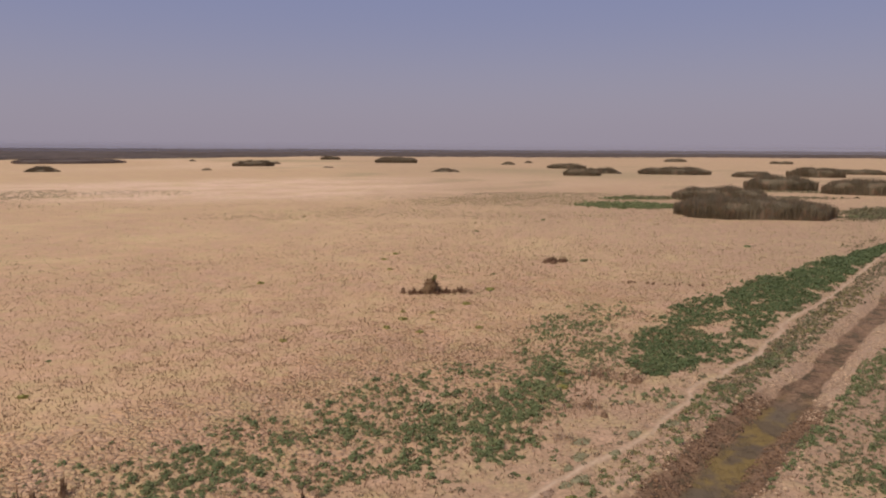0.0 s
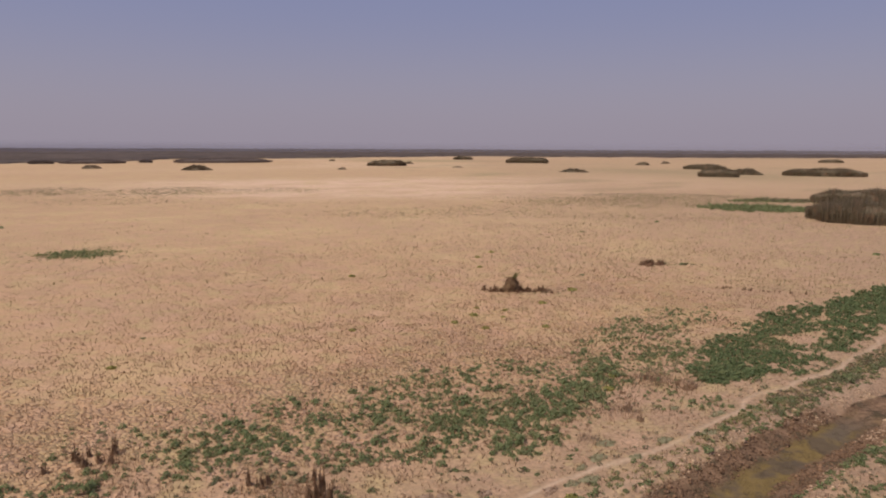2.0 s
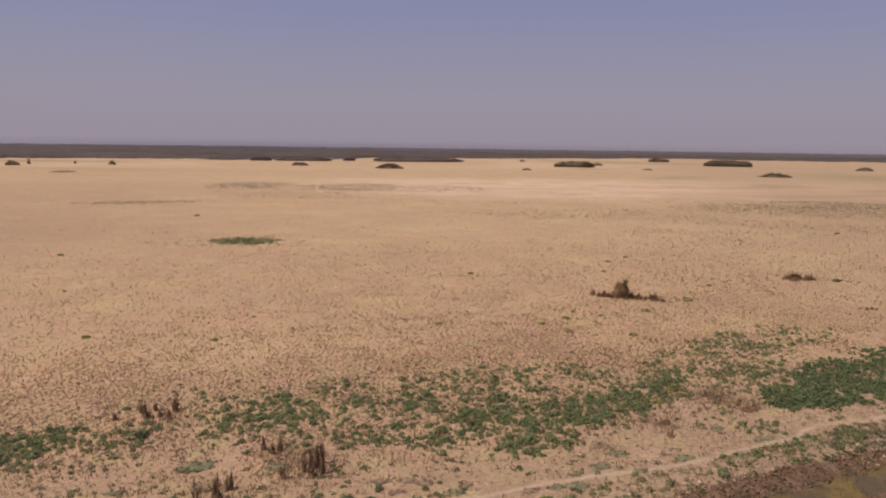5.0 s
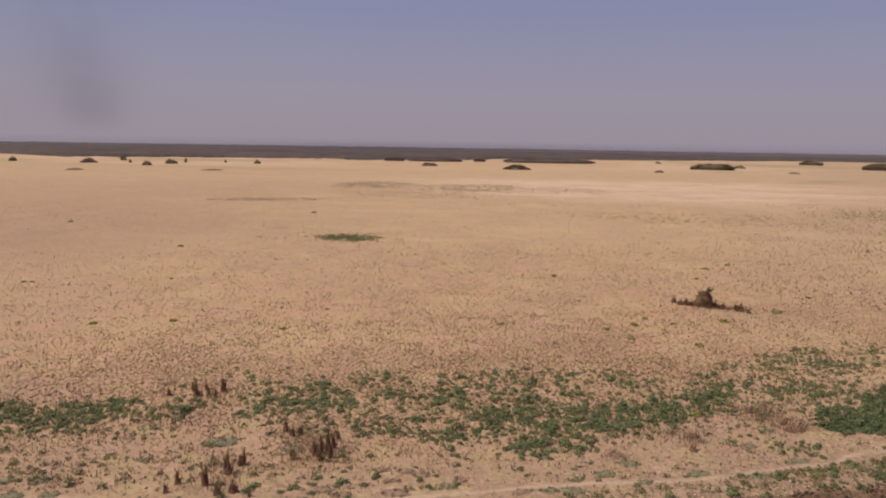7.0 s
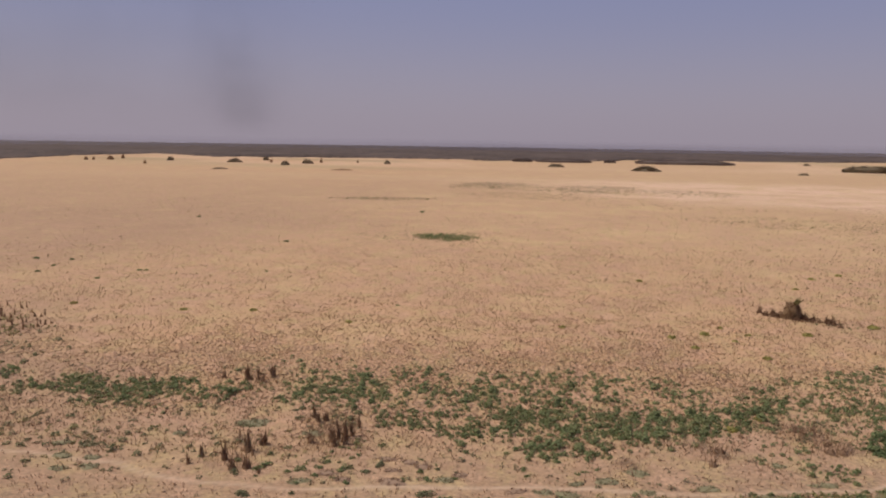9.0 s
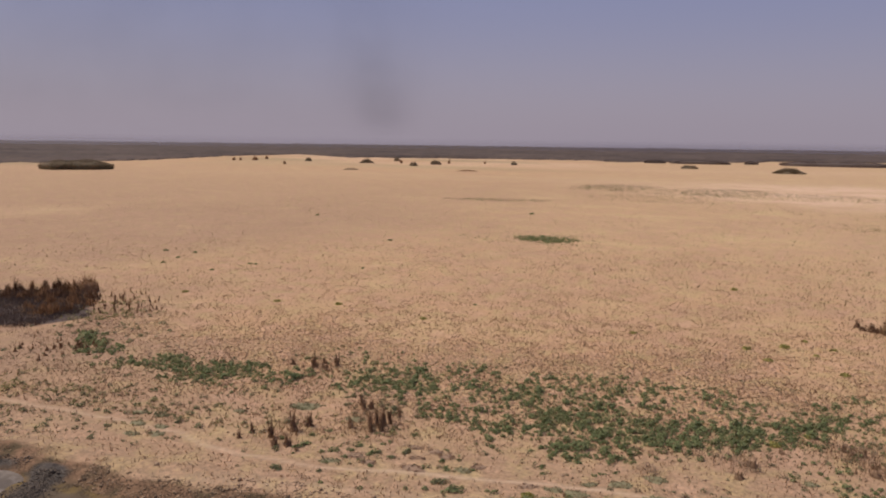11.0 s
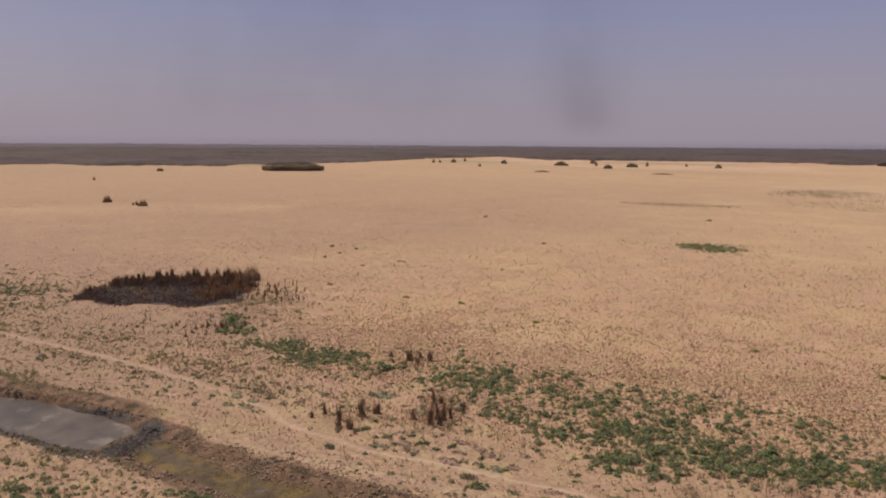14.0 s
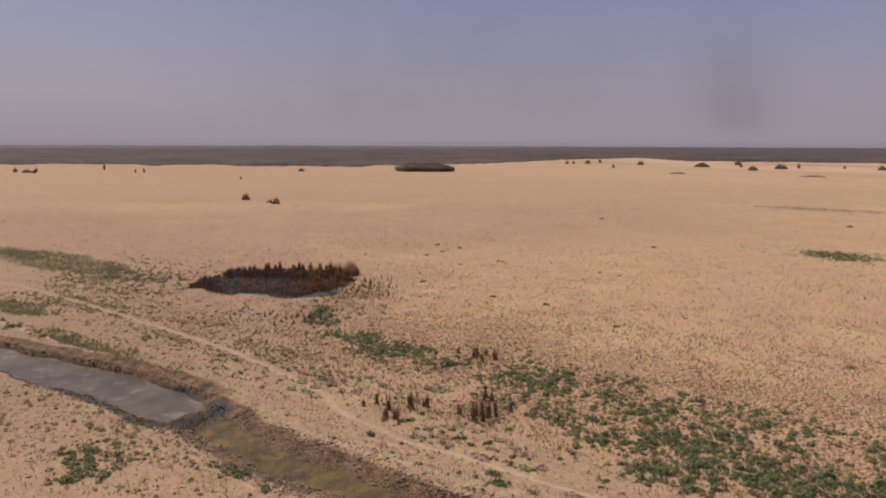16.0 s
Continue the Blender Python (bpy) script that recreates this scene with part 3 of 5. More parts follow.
# outlines of the green patches: cover, radius, then corners
EAST_PATCHES = [
    (0.44, 0.255, [(-27.2, 18.1), (-27.7, 23.3), (-21, 25.6), (-17.7, 29.8), (-13.9, 26.1), (-9.3, 28.9), (-5.6, 31.7), (2.4, 31.7), (7, 33.8), (10.9, 29.4), (16.8, 30.7), (14, 21.4), (8.5, 17.7), (3, 13.1), (-1.1, 10.7), (-3.6, 11.1), (-5.7, 13.9), (-8, 11.7), (-12.8, 12.8), (-16.7, 15), (-25.5, 14.9)]),
    (0.8, 0.28, [(-14.2, 14.7), (-10.8, 14.2), (-7.3, 15.5), (-6.8, 18.8), (-2.1, 21.3), (-1.5, 18.8), (-4, 15.2), (-8.1, 12), (-13.3, 13)]),
    (0.82, 0.29, [(-2, 19.9), (2.8, 21.7), (5.8, 23.1), (13.3, 28.6), (16.3, 28.5), (15.2, 25.4), (10, 22.4), (10.5, 19.7), (6.3, 18.1), (3.1, 15.1), (0.5, 12.9), (-1.5, 10.9), (-3.6, 10.8), (-2.1, 13), (-1.4, 16)]),
]
WEST_PATCHES = [
    (0.5, 0.265, [(-25.4, 17.5), (-26.7, 23), (-20.5, 25), (-18, 22.6), (-16.4, 18.1), (-16.3, 15.1), (-20.8, 16.7), (-23.7, 16)]),
    (0.38, 0.27, [(-13, 22.2), (-12.7, 25.5), (-9.2, 28.4), (-7.6, 25), (-2, 28), (-2.3, 25), (-7.4, 23.5), (-9.7, 21.1)]),
    (1.0, 0.29, [(-50.5, 11.5), (-49, 13.4), (-46.9, 14.5), (-44, 14.6), (-40.7, 13), (-40.4, 15), (-37.3, 17.3), (-35.6, 14.9), (-33.8, 15.5), (-33.1, 13.9), (-33.3, 11.8), (-36.4, 11.5), (-42.8, 9.6), (-46.4, 9.6), (-52, 7.6)]),
    (1.0, 0.29, [(-32.8, 14.3), (-32.1, 16.9), (-30.5, 16.9), (-29.5, 15.1), (-31.2, 12.8)]),
    (0.85, 0.28, [(-62.7, 11.5), (-64.6, 15), (-58.3, 15.1), (-53.3, 12.3), (-56.6, 8.9)]),
]
LOOSE_PATCHES = [
    (1.0, 0.27, [(-20.5, -13.4), (-18.6, -11.7), (-14.4, -10.3), (-14.4, -12.1), (-18, -13.3)]), (0.85, 0.28, [(-30, -23.6), (-28.6, -20.8), (-25.5, -20.6), (-23, -21.5), (-23.4, -23.8)]),
    (0.55, 0.22, [(-39.5, 6.8), (-38, 10), (-33.5, 11.5), (-34, 9.5)]), (0.5, 0.24, [(-44, 8), (-42, 9.6), (-39, 9.4), (-41, 7.6)]), (0.6, 0.27, [(14.1, 19.8), (17.9, 20.6), (17, 17), (13.2, 15.6)]),
    (0.75, 0.27, [(17, 16.8), (20.6, 17.4), (19.8, 15.2), (16.5, 14.4)]), (0.32, 0.22, [(18.3, 35.5), (23.8, 38), (30.5, 40), (33, 44), (28, 46), (23, 41)]), (0.15, 0.21, [(16, 24), (15, 31), (24, 40), (34, 44), (31, 33), (24, 27)]), (0.38, 0.23, [(18, 27), (21.7, 32.5), (26, 33), (30, 36), (28, 30)]),
    (0.95, 0.3, [(22.6, 19.5), (23.3, 22.8), (26.2, 26.1), (28.5, 26.6), (30, 24), (25.9, 20.6)]),
]
FRINGE = [
    (0.6, 0.25, [(22.6, 11.8), (25.4, 15.6), (53.0, 27.4), (90.1, 42.3), (136.9, 59.9), (138.3, 56.4), (54.5, 23.7)]),
    (0.09, 0.16, [(-52, 8), (-50, 17), (-38, 22), (-27, 26), (-16, 34), (0, 37), (22, 41), (31, 37), (25, 23), (12, 14), (0, 8), (-20, 9), (-34, 8)]),
    (0.025, 0.2, [(-80, -4), (-70, 17), (-52, 20), (-38, 14), (-22, 6), (0, 10), (24, 21), (26, 13), (0, 4), (-22, -2), (-45, -8)]),
    (0.05, 0.16, [(-50, -28), (-40, -14), (0, -4), (40, 10), (44, 2), (0, -16), (-30, -34)]),
]
# near and far edge of the dense green band, across the canal, along it
BAND_U = (29.0, 31, 34, 40, 46, 53, 58, 69, 84, 100, 123, 135, 150, 185)
BAND_NEAR = (12.4, 11.0, 9.4, 8.8, 8.5, 8.6, 9.0, 8.9, 8.5, 8.8, 9.4, 9.2, 8.6, 6.0)
BAND_FAR = (13.8, 15.2, 16.4, 19.0, 20.6, 22.4, 23.0, 21.8, 20.4, 18.9, 16.2, 14.2, 11.5, 7.0)
SPARSE = [(31, 42, 17, 5, 24, 0.3, 0.25), (20, 29, 11, 8, 30, 0.22, 0.25), (13, 9, 30, 1.8, 21.5, 0.3, 0.3),
          (-26, -21, 5, 4, 40, 0.22, 0.24), (-22, -18, 14, 6, 20, 0.08, 0.25), (19.9, 2.3, 10, 0.7, 21.5, 0.95, 0.25),
          (40.6, 9.8, 15, 1.2, 21.5, 1.0, 0.28), (29, 2, 22, 4.2, 21.5, 0.3, 0.24), (24, -4.5, 28, 5, 21.5, 0.4, 0.25), (33, 15.5, 26, 1.6, 21.5, 0.35, 0.24), (-26, 24, 14, 6, 10, 0.08, 0.22), (-92, -21, 12, 4, 20, 0.35, 0.25)]
GREY = [(44, 21.2, 28, 2.4, 21.5, 0.5, 0.3), (30, 2, 22, 4.2, 21.5, 0.3, 0.22), (-45, -4, 24, 6, 20, 0.13, 0.26), (-62, 1, 22, 8, 20, 0.06, 0.27), (-108, -6, 22, 9, 16, 0.3, 0.24), (-108, -2, 14, 5, 20, 0.4, 0.3),
        (-36, 4, 16, 5, 15, 0.12, 0.27), (-73, -22, 13, 1.8, 21.5, 0.6, 0.33), (-64, 18, 11, 8, 40, 0.07, 0.3), (-25.4, 9.2, 1.5, 0.8, 20, 1.0, 0.15), (-25.4, 9.2, 1.4, 0.7, 20, 1.0, 0.15), (27.5, 65.5, 5, 1.5, -22, 0.35, 0.2), (64, 82.5, 6, 1.2, -20, 0.3, 0.22)]
FAR_GREEN = [(-48.5, 130, 8.5, 7, 5, 1.0, 0.4), (-48.5, 130, 7, 5, 5, 0.4, 0.35), (177, 184, 24, 18, -30, 1.0, 0.7), (177, 184, 23, 17, -30, 1.0, 0.5), (205, 215, 16, 12, -30, 0.8, 0.6), (196, 122, 28, 5, -38, 0.6, 0.6)]
FAR_STRAW = [(112, 172, 40, 16, -20, 0.1, 0.3), (150, 225, 60, 34, -25, 0.1, 0.36), (60, 205, 62, 25, 0, 0.08, 0.32), (-40, 130, 26, 14, 10, 0.06, 0.3), (-20, 330, 60, 16, 0, 0.12, 0.38), (0, 150, 50, 20, 0, 0.03, 0.3), (190, 90, 40, 16, 20, 0.08, 0.3)]
SWARD_AT = [(-132, -12.5, 32, 7, 19, 1.0, 0.2), (-150, -19, 16, 3.5, 16, 1.0, 0.22), (-89, -22.5, 10, 3, 18, 1.0, 0.2), (-64, -18, 12, 1.3, 21.5, 1.0, 0.18)]
OLIVE = [(-63.3, -16.2, 16, 1.0, 21.5, 0.9, 0.26), (-64, -18.2, 18, 0.8, 21.5, 0.7, 0.24), (-87, -22.5, 9, 1.6, 25, 0.95, 0.3), (-66, -6, 24, 5.5, 21.5, 0.15, 0.31), (-48, 0, 16, 6, 21.5, 0.08, 0.3), (-86, -14, 16, 3, 21.5, 0.7, 0.3), (-94, -10, 22, 6, 18, 0.3, 0.28), (-60, -17, 16, 1.2, 21.5, 0.55, 0.28), (-75, -10, 22, 9, 20, 0.12, 0.26),
         (-40, -22, 18, 7, 20, 0.12, 0.26), (-24, -14, 16, 3.5, 21.5, 0.2, 0.24), (-72, 22, 7, 4, 30, 0.5, 0.3), (-110, 8, 30, 8, 20, 0.14, 0.3), (-30, 3, 18, 4, 21.5, 0.12, 0.22), (30, -8, 30, 5, 21.5, 0.2, 0.24), (31, 16.5, 28, 2.2, 21.5, 0.6, 0.24), (12, 8, 14, 2.5, 21.5, 0.3, 0.22), (70, 31, 26, 2.5, 21.5, 0.6, 0.3), (-77, 28, 5, 4, 40, 0.35, 0.22)]
FAR_VERGE = [(236, 118, 34, 15, 15, 1.0, 0.6), (205, 108, 14, 6, 10, 0.7, 0.5), (196, 122, 30, 6, -38, 0.8, 0.55), (218, 212, 20, 12, -30, 1.0, 0.7), (268, 190, 40, 12, -30, 0.7, 0.6), (330, 205, 40, 10, -40, 0.8, 0.7), (140, 66, 26, 8, 28, 0.25, 0.35)]
FAR_GRASS = [(-53, 128, 20, 15, 10, 0.22, 0.3), (-114, 240, 24, 9, 22, 0.5, 0.36), (-96, 362, 28, 38, 10, 0.42, 0.45), (-40, 360, 30, 34, -10, 0.38, 0.45), (12, 352, 30, 22, -10, 0.22, 0.42), (-60, 290, 40, 30, 0, 0.12, 0.36), (60, 205, 62, 25, 0, 0.08, 0.32), (112, 172, 34, 14, -20, 0.07, 0.34), (150, 225, 60, 34, -25, 0.3, 0.36), (185, 255, 44, 22, -25, 0.4, 0.4), (236, 118, 28, 14, 15, 0.9, 0.5),
             (150, 255, 70, 25, -20, 0.06, 0.36), (-45, 330, 30, 12, 0, 0.2, 0.36), (130, 145, 60, 30, 20, 0.02, 0.34), (60, 120, 50, 30, 20, 0.012, 0.3), (10, 255, 50, 14, 5, 0.06, 0.34)]



def depth_in(x, y, corners):
    """How far inside an outline, in metres; less than nothing outside."""
    c = np.array(corners)
    best, odd = np.full(len(x), 1e9), np.zeros(len(x), bool)
    for (ax, ay), (bx, by) in zip(c, np.roll(c, -1, 0)):
        dx, dy = bx - ax, by - ay
        t = np.clip(((x - ax) * dx + (y - ay) * dy) / (dx * dx + dy * dy), 0, 1)
        best = np.minimum(best, np.hypot(x - ax - t * dx, y - ay - t * dy))
        odd ^= ((ay > y) != (by > y)) & (x < ax + (y - ay) * dx / (dy if dy else 1e-9))
    return np.where(odd, best, -best)


def patch(cover, radius, corners):
    """Places of cushions inside an outline: clumped, ragged at the rim, clear of trail and ditch."""
    gap = 1.85 * radius
    c = np.array(corners)
    x, y = np.meshgrid(np.arange(c[:, 0].min() - 2, c[:, 0].max() + 2, gap), np.arange(c[:, 1].min() - 2, c[:, 1].max() + 2, gap))
    x, y = x.ravel() + rng.uniform(-0.55, 0.55, x.size) * gap, y.ravel() + rng.uniform(-0.55, 0.55, y.size) * gap
    u, v = to_uv(x, y)
    inner = depth_in(x, y, corners) + 1.0 * wave(x, y, 2.6, 66) + 0.5 * wave(x, y, 1.1, 67)
    clumps = 0.22 * wave(u * 0.5, v, 1.6, 74) + 0.14 * wave(x, y, 0.9, 75)
    keep = (inner > rng.normal(0.0, 0.6, len(x))) & (cover + 1.4 * clumps * (0.25 + min(cover, 0.75)) > rng.uniform(0, 1, len(x)))
    keep &= (np.abs(v - canal_mid(u)) > canal_half(u) * 0.98) & (np.abs(v - np.interp(u, TRAIL_U, TRAIL_V)) > 0.45)
    return np.c_[x, y, np.full(len(x), radius)][keep]


def patches(name, rows, mat, label, leaves, flat=1.0):
    spots = np.concatenate([patch(*row) for row in rows])
    radius = spots[:, 2] * rng.lognormal(-0.12, 0.33, len(spots))
    xyz = np.c_[spots[:, :2], ground_height(spots[:, 0], spots[:, 1]) - 0.02]
    verts, faces = leaf_cloud(xyz, radius, flat * radius * rng.uniform(0.9, 1.35, len(spots)), leaves, radius * 0.29)
    return tagged(new(name, mesh_of(name, verts, faces, mat)), label, "shrubs", kind="stuff")


patches("green_shrubs", EAST_PATCHES, SHRUB, "low dark green cushion shrubs on the dry mud", 46)
patches("green_shrub_strip", WEST_PATCHES, SHRUB, "ragged strip of dark green cushion shrubs", 46)
patches("loose_green_shrubs", LOOSE_PATCHES, SHRUB, "small stands of dark green cushion shrubs", 46)
patches("seedling_tufts", FRINGE, FRINGE_TUFT, "tiny dark olive tufts round the shrubs", 22)


def build_thicket():
    """Solid low green growth with ragged edges and a few bare gaps."""
    gu = [29.0]
    while gu[-1] < 184:
        gu.append(gu[-1] + 0.38 + 0.0042 * (gu[-1] - 29))
    gu, gw = np.meshgrid(gu, np.linspace(-0.1, 1.3, 40))
    u, w = gu.ravel() + rng.uniform(-0.25, 0.25, gu.size), gw.ravel() + rng.uniform(-0.02, 0.02, gu.size)
    v = np.interp(u, BAND_U, BAND_NEAR) * (1 - w) + np.interp(u, BAND_U, BAND_FAR) * w
    x, y = to_xy(u, v)
    lean = np.minimum(w, 1 - w) * (np.interp(u, BAND_U, BAND_FAR) - np.interp(u, BAND_U, BAND_NEAR))
    gap = 0.6 * wave(x, y, 3.2, 72) + 0.55 * wave(x, y, 1.2, 73)
    keep = lean + 2.2 * gap > 0.3 + 0.9 * rng.normal(size=len(u))
    keep &= gap + 0.28 * rng.normal(size=len(u)) > -0.3 - 0.25 * step(60, 100, u)
    keep &= np.hypot((u - 52.5) / 3.4, (v - 14.0) / 1.5) + 0.5 * wave(x, y, 2.0, 76) + 0.2 * rng.normal(size=len(u)) > 1
    keep &= np.abs(v - np.interp(u, TRAIL_U, TRAIL_V)) > 0.55
    x, y, u = x[keep], y[keep], u[keep]
    radius = (0.25 + 0.0018 * (u - 29)) * rng.lognormal(0, 0.3, len(x))
    verts, faces = leaf_cloud(np.c_[x, y, ground_height(x, y) - 0.02], radius, radius * rng.uniform(0.8, 1.2, len(x)), 30, radius * 0.32)
    tagged(new("shrub_thicket", mesh_of("shrub_thicket", verts, faces, DENSE_SHRUB)), "dense band of low dark green shrubs", "shrubs", kind="stuff")


build_thicket()
shrubs("scattered_shrubs", SPARSE, SHRUB, "loose green tufts scattered over bare mud", 40)
shrubs("grey_shrubs", GREY, GREY_SHRUB, "dusty grey-green tufts beside the trail", 32)
shrubs("grass_sward", SWARD_AT, SWARD, "thin green sward of small tufts on mud", 18)
shrubs("olive_tufts", OLIVE, OLIVE_TUFT, "pale olive grass tufts round the pool and banks", 22)
shrubs("far_straw_tufts", FAR_STRAW, OLIVE_TUFT, "straw-yellow tufts speckling the far flat", 7)
shrubs("far_green_patches", FAR_GREEN, SHRUB, "thin green patches far out on the flat", 20)
shrubs("far_verge_grass", FAR_VERGE, FRINGE_TUFT, "dull green grass round the reed islands", 16)
shrubs("far_grass_tufts", FAR_GRASS, GREY_SHRUB, "faint olive tufts far out on the flat", 7)


def build_clods():
    """Loose lumps and stubble that fleck the flat."""
    u, v = rng.uniform(-75, 85, 34000), rng.uniform(-18, 40, 34000)
    x, y = to_xy(u, v)
    keep = (wave(x, y, 6, 91) + rng.uniform(-0.6, 0.6, len(x)) > -0.1) & (np.abs(v - canal_mid(u)) > canal_half(u)) & (np.abs(v - np.interp(u, TRAIL_U, TRAIL_V)) > 0.5)
    x, y = x[keep], y[keep]
    r = rng.lognormal(-2.75, 0.45, len(x))
    return lumps(x, y, r)


def lumps(x, y, r):
    """Squashed, uneven six-cornered lumps."""
    z = ground_height(x, y)
    ring = np.array([[1, 0, 0], [0, 1, 0], [-1, 0, 0], [0, -1, 0], [0, 0, 0.75], [0, 0, -0.3]], float)
    verts = ring[None] * r[:, None, None] * rng.uniform(0.55, 1.35, (len(x), 6, 1))
    turn = rng.uniform(0, 6.28, len(x))
    c, s = np.cos(turn)[:, None], np.sin(turn)[:, None]
    verts = np.stack([verts[..., 0] * c - verts[..., 1] * s, verts[..., 0] * s + verts[..., 1] * c, verts[..., 2]], -1) + np.c_[x, y, z][:, None]
    face = np.array([[0, 1, 4], [1, 2, 4], [2, 3, 4], [3, 0, 4], [1, 0, 5], [2, 1, 5], [3, 2, 5], [0, 3, 5]])
    return verts.reshape(-1, 3), (face[None] + 6 * np.arange(len(x))[:, None, None]).reshape(-1, 3)


def build_far_stubble(count, mat_height):
    """Wider clumps of standing straw further out."""
    a, r = np.radians(rng.uniform(-100, 75, count)), 85 + 210 * rng.uniform(0, 1, count) ** 1.3
    x, y = r * np.sin(a), r * np.cos(a)
    east = step(-20, 110, x)
    keep = rng.uniform(0, 1, count) < (0.18 + 0.82 * east) * (0.5 + 0.5 * wave(x, y, 12, 95)) * (0.45 + 0.55 * step(-0.3, 0.4, wave(x * 0.5, y, 30, 96)))
    x, y = x[keep], y[keep]
    return blades(np.c_[x, y, ground_height(x, y)], mat_height * rng.lognormal(0, 0.4, len(x)), rng.uniform(0.08, 0.24, len(x)), 0.3)


def build_stubble(count, u0, u1, v0, v1, fade, tall):
    """Short standing stalks, pale and dark, thinning out away from the trail."""
    u, v = rng.uniform(u0, u1, count), rng.uniform(v0, v1, count)
    x, y = to_xy(u, v)
    keep = rng.uniform(0, 1, count) < np.exp(-(np.hypot(x, y - 8) / fade) ** 2) * (0.55 + 0.45 * wave(x, y, 3, 93))
    keep &= (np.abs(v - canal_mid(u)) > canal_half(u)) & (np.abs(v - np.interp(u, TRAIL_U, TRAIL_V)) > 0.45)
    x, y = x[keep], y[keep]
    spots = np.c_[x, y, ground_height(x, y)].repeat(2, 0)
    spots[:, :2] += rng.normal(0, 0.08, (len(spots), 2))
    return blades(spots, tall * rng.lognormal(0, 0.35, len(spots)), 0.045 + 0.05 * rng.uniform(size=len(spots)), 0.35)


tagged(new("dry_stubble", mesh_of("dry_stubble", *build_stubble(110000, -95, 105, -18, 75, 60, 0.19), STUBBLE)), "short straw-brown stubble flecking the mud", "stubble", kind="stuff")
tagged(new("dark_stubble", mesh_of("dark_stubble", *joined(build_stubble(150000, -120, 135, 14, 125, 95, 0.17), build_stubble(40000, -70, 75, 14, 56, 70, 0.16)), STUBBLE_DARK)), "tiny dark stubs speckling the cracked flat", "stubble", kind="stuff")
tagged(new("far_stubble", mesh_of("far_stubble", *build_far_stubble(170000, 0.27), STUBBLE_FAR)), "sparse straw and dark stubs speckling the far flat", "stubble", kind="stuff")


def straw_round(spots):
    """Pale standing straw round the dead tussocks."""
    rows = [np.c_[rng.normal(x, r, n), rng.normal(y, r, n)] for x, y, r, n in spots]
    p = np.concatenate(rows)
    return blades(np.c_[p, ground_height(p[:, 0], p[:, 1])], rng.uniform(0.2, 0.75, len(p)), rng.uniform(0.03, 0.07, len(p)), 0.25)


tagged(new("pale_straw", mesh_of("pale_straw", *straw_round([(-17.6, 9.0, 1.5, 420), (-22.8, 3.6, 1.4, 300), (-30.6, 18.9, 1.2, 220), (-19.8, 11.4, 1.0, 160), (18.4, 22.2, 1.6, 320), (10, 16.5, 1.2, 160)]), STUBBLE)), "pale straw standing round dead tussocks", "straw", kind="stuff")
tagged(new("mud_clods", mesh_of("mud_clods", *build_clods(), CLOD)), "small dry mud lumps strewn over the flat", "clods", kind="stuff")


def ditch_lumps(count, u0, u1, inner, outer, size):
    """Lumps on the ditch slopes between two shares of its half width."""
    cu, cv = rng.uniform(u0, u1, count), rng.uniform(inner, outer, count) * rng.choice((-1, 1), count)
    cx, cy = to_xy(cu, canal_mid(cu) + cv * canal_half(cu))
    some = wave(cx, cy, 2.2, 94) + rng.uniform(-0.7, 0.7, count) > -0.1
    return lumps(cx[some], cy[some], rng.lognormal(size, 0.45, some.sum()))


tagged(new("ditch_clods", mesh_of("ditch_clods", *ditch_lumps(9500, -8, 31, 0.4, 1.12, -2.65), CLOD_DARK)), "reddish brown broken mud clods lining the ditch", "clods", kind="stuff")
tagged(new("drying_clods", mesh_of("drying_clods", *ditch_lumps(7000, -31, -8, 0.45, 1.2, -2.7), CLOD_OLIVE)), "drying olive-brown clods on the ditch slopes", "clods", kind="stuff")
tagged(new("bank_clods", mesh_of("bank_clods", *joined(ditch_lumps(8500, 26, 75, 0.5, 1.6, -2.6), ditch_lumps(2500, -20, 20, 1.0, 1.5, -2.5)), CLOD)), "pale dry clods along the ditch banks", "clods", kind="stuff")
def near_shore_lumps(count):
    """Trampled lumps along the southern edge of the pool."""
    cu = rng.uniform(-54, -31, count)
    cx, cy = to_xy(cu, canal_mid(cu) - rng.uniform(0.8, 1.4, count) * canal_half(cu))
    some = wave(cx, cy, 1.6, 98) + rng.uniform(-0.7, 0.7, count) > 0
    return lumps(cx[some], cy[some], rng.lognormal(-2.75, 0.4, some.sum()))


bar_u, bar_v = rng.normal(0, 0.7, 1300), rng.uniform(-1, 1, 1300) * 2.8
bar_x, bar_y = to_xy(-33.2 - 0.2 * bar_v + bar_u, canal_mid(-33.2 - 0.2 * bar_v + bar_u) + bar_v)
tagged(new("wet_clods", mesh_of("wet_clods", *joined(ditch_lumps(3000, -72, -36, 0.86, 1.1, -2.8), near_shore_lumps(2600), lumps(bar_x, bar_y, rng.lognormal(-2.7, 0.4, len(bar_x)))), CLOD_WET)), "black trampled wet mud round the pool", "clods", kind="stuff")


# ---- single tufts on the open flat ----
def tuft(name, x, y, radius, mat, label, group=""):
    xyz = np.array([[0.0, 0, 0]])
    v1, f1 = leaf_cloud(xyz, np.array([radius]), np.array([radius * 0.45]), 90, np.array([radius * 0.26]))
    me = mesh_of(name, v1, f1, mat)
    ob = new(name, me)
    ob.location = (x, y, float(ground_height(np.array([x]), np.array([y]))[0]))
    return tagged(ob, label, "shrub", group)


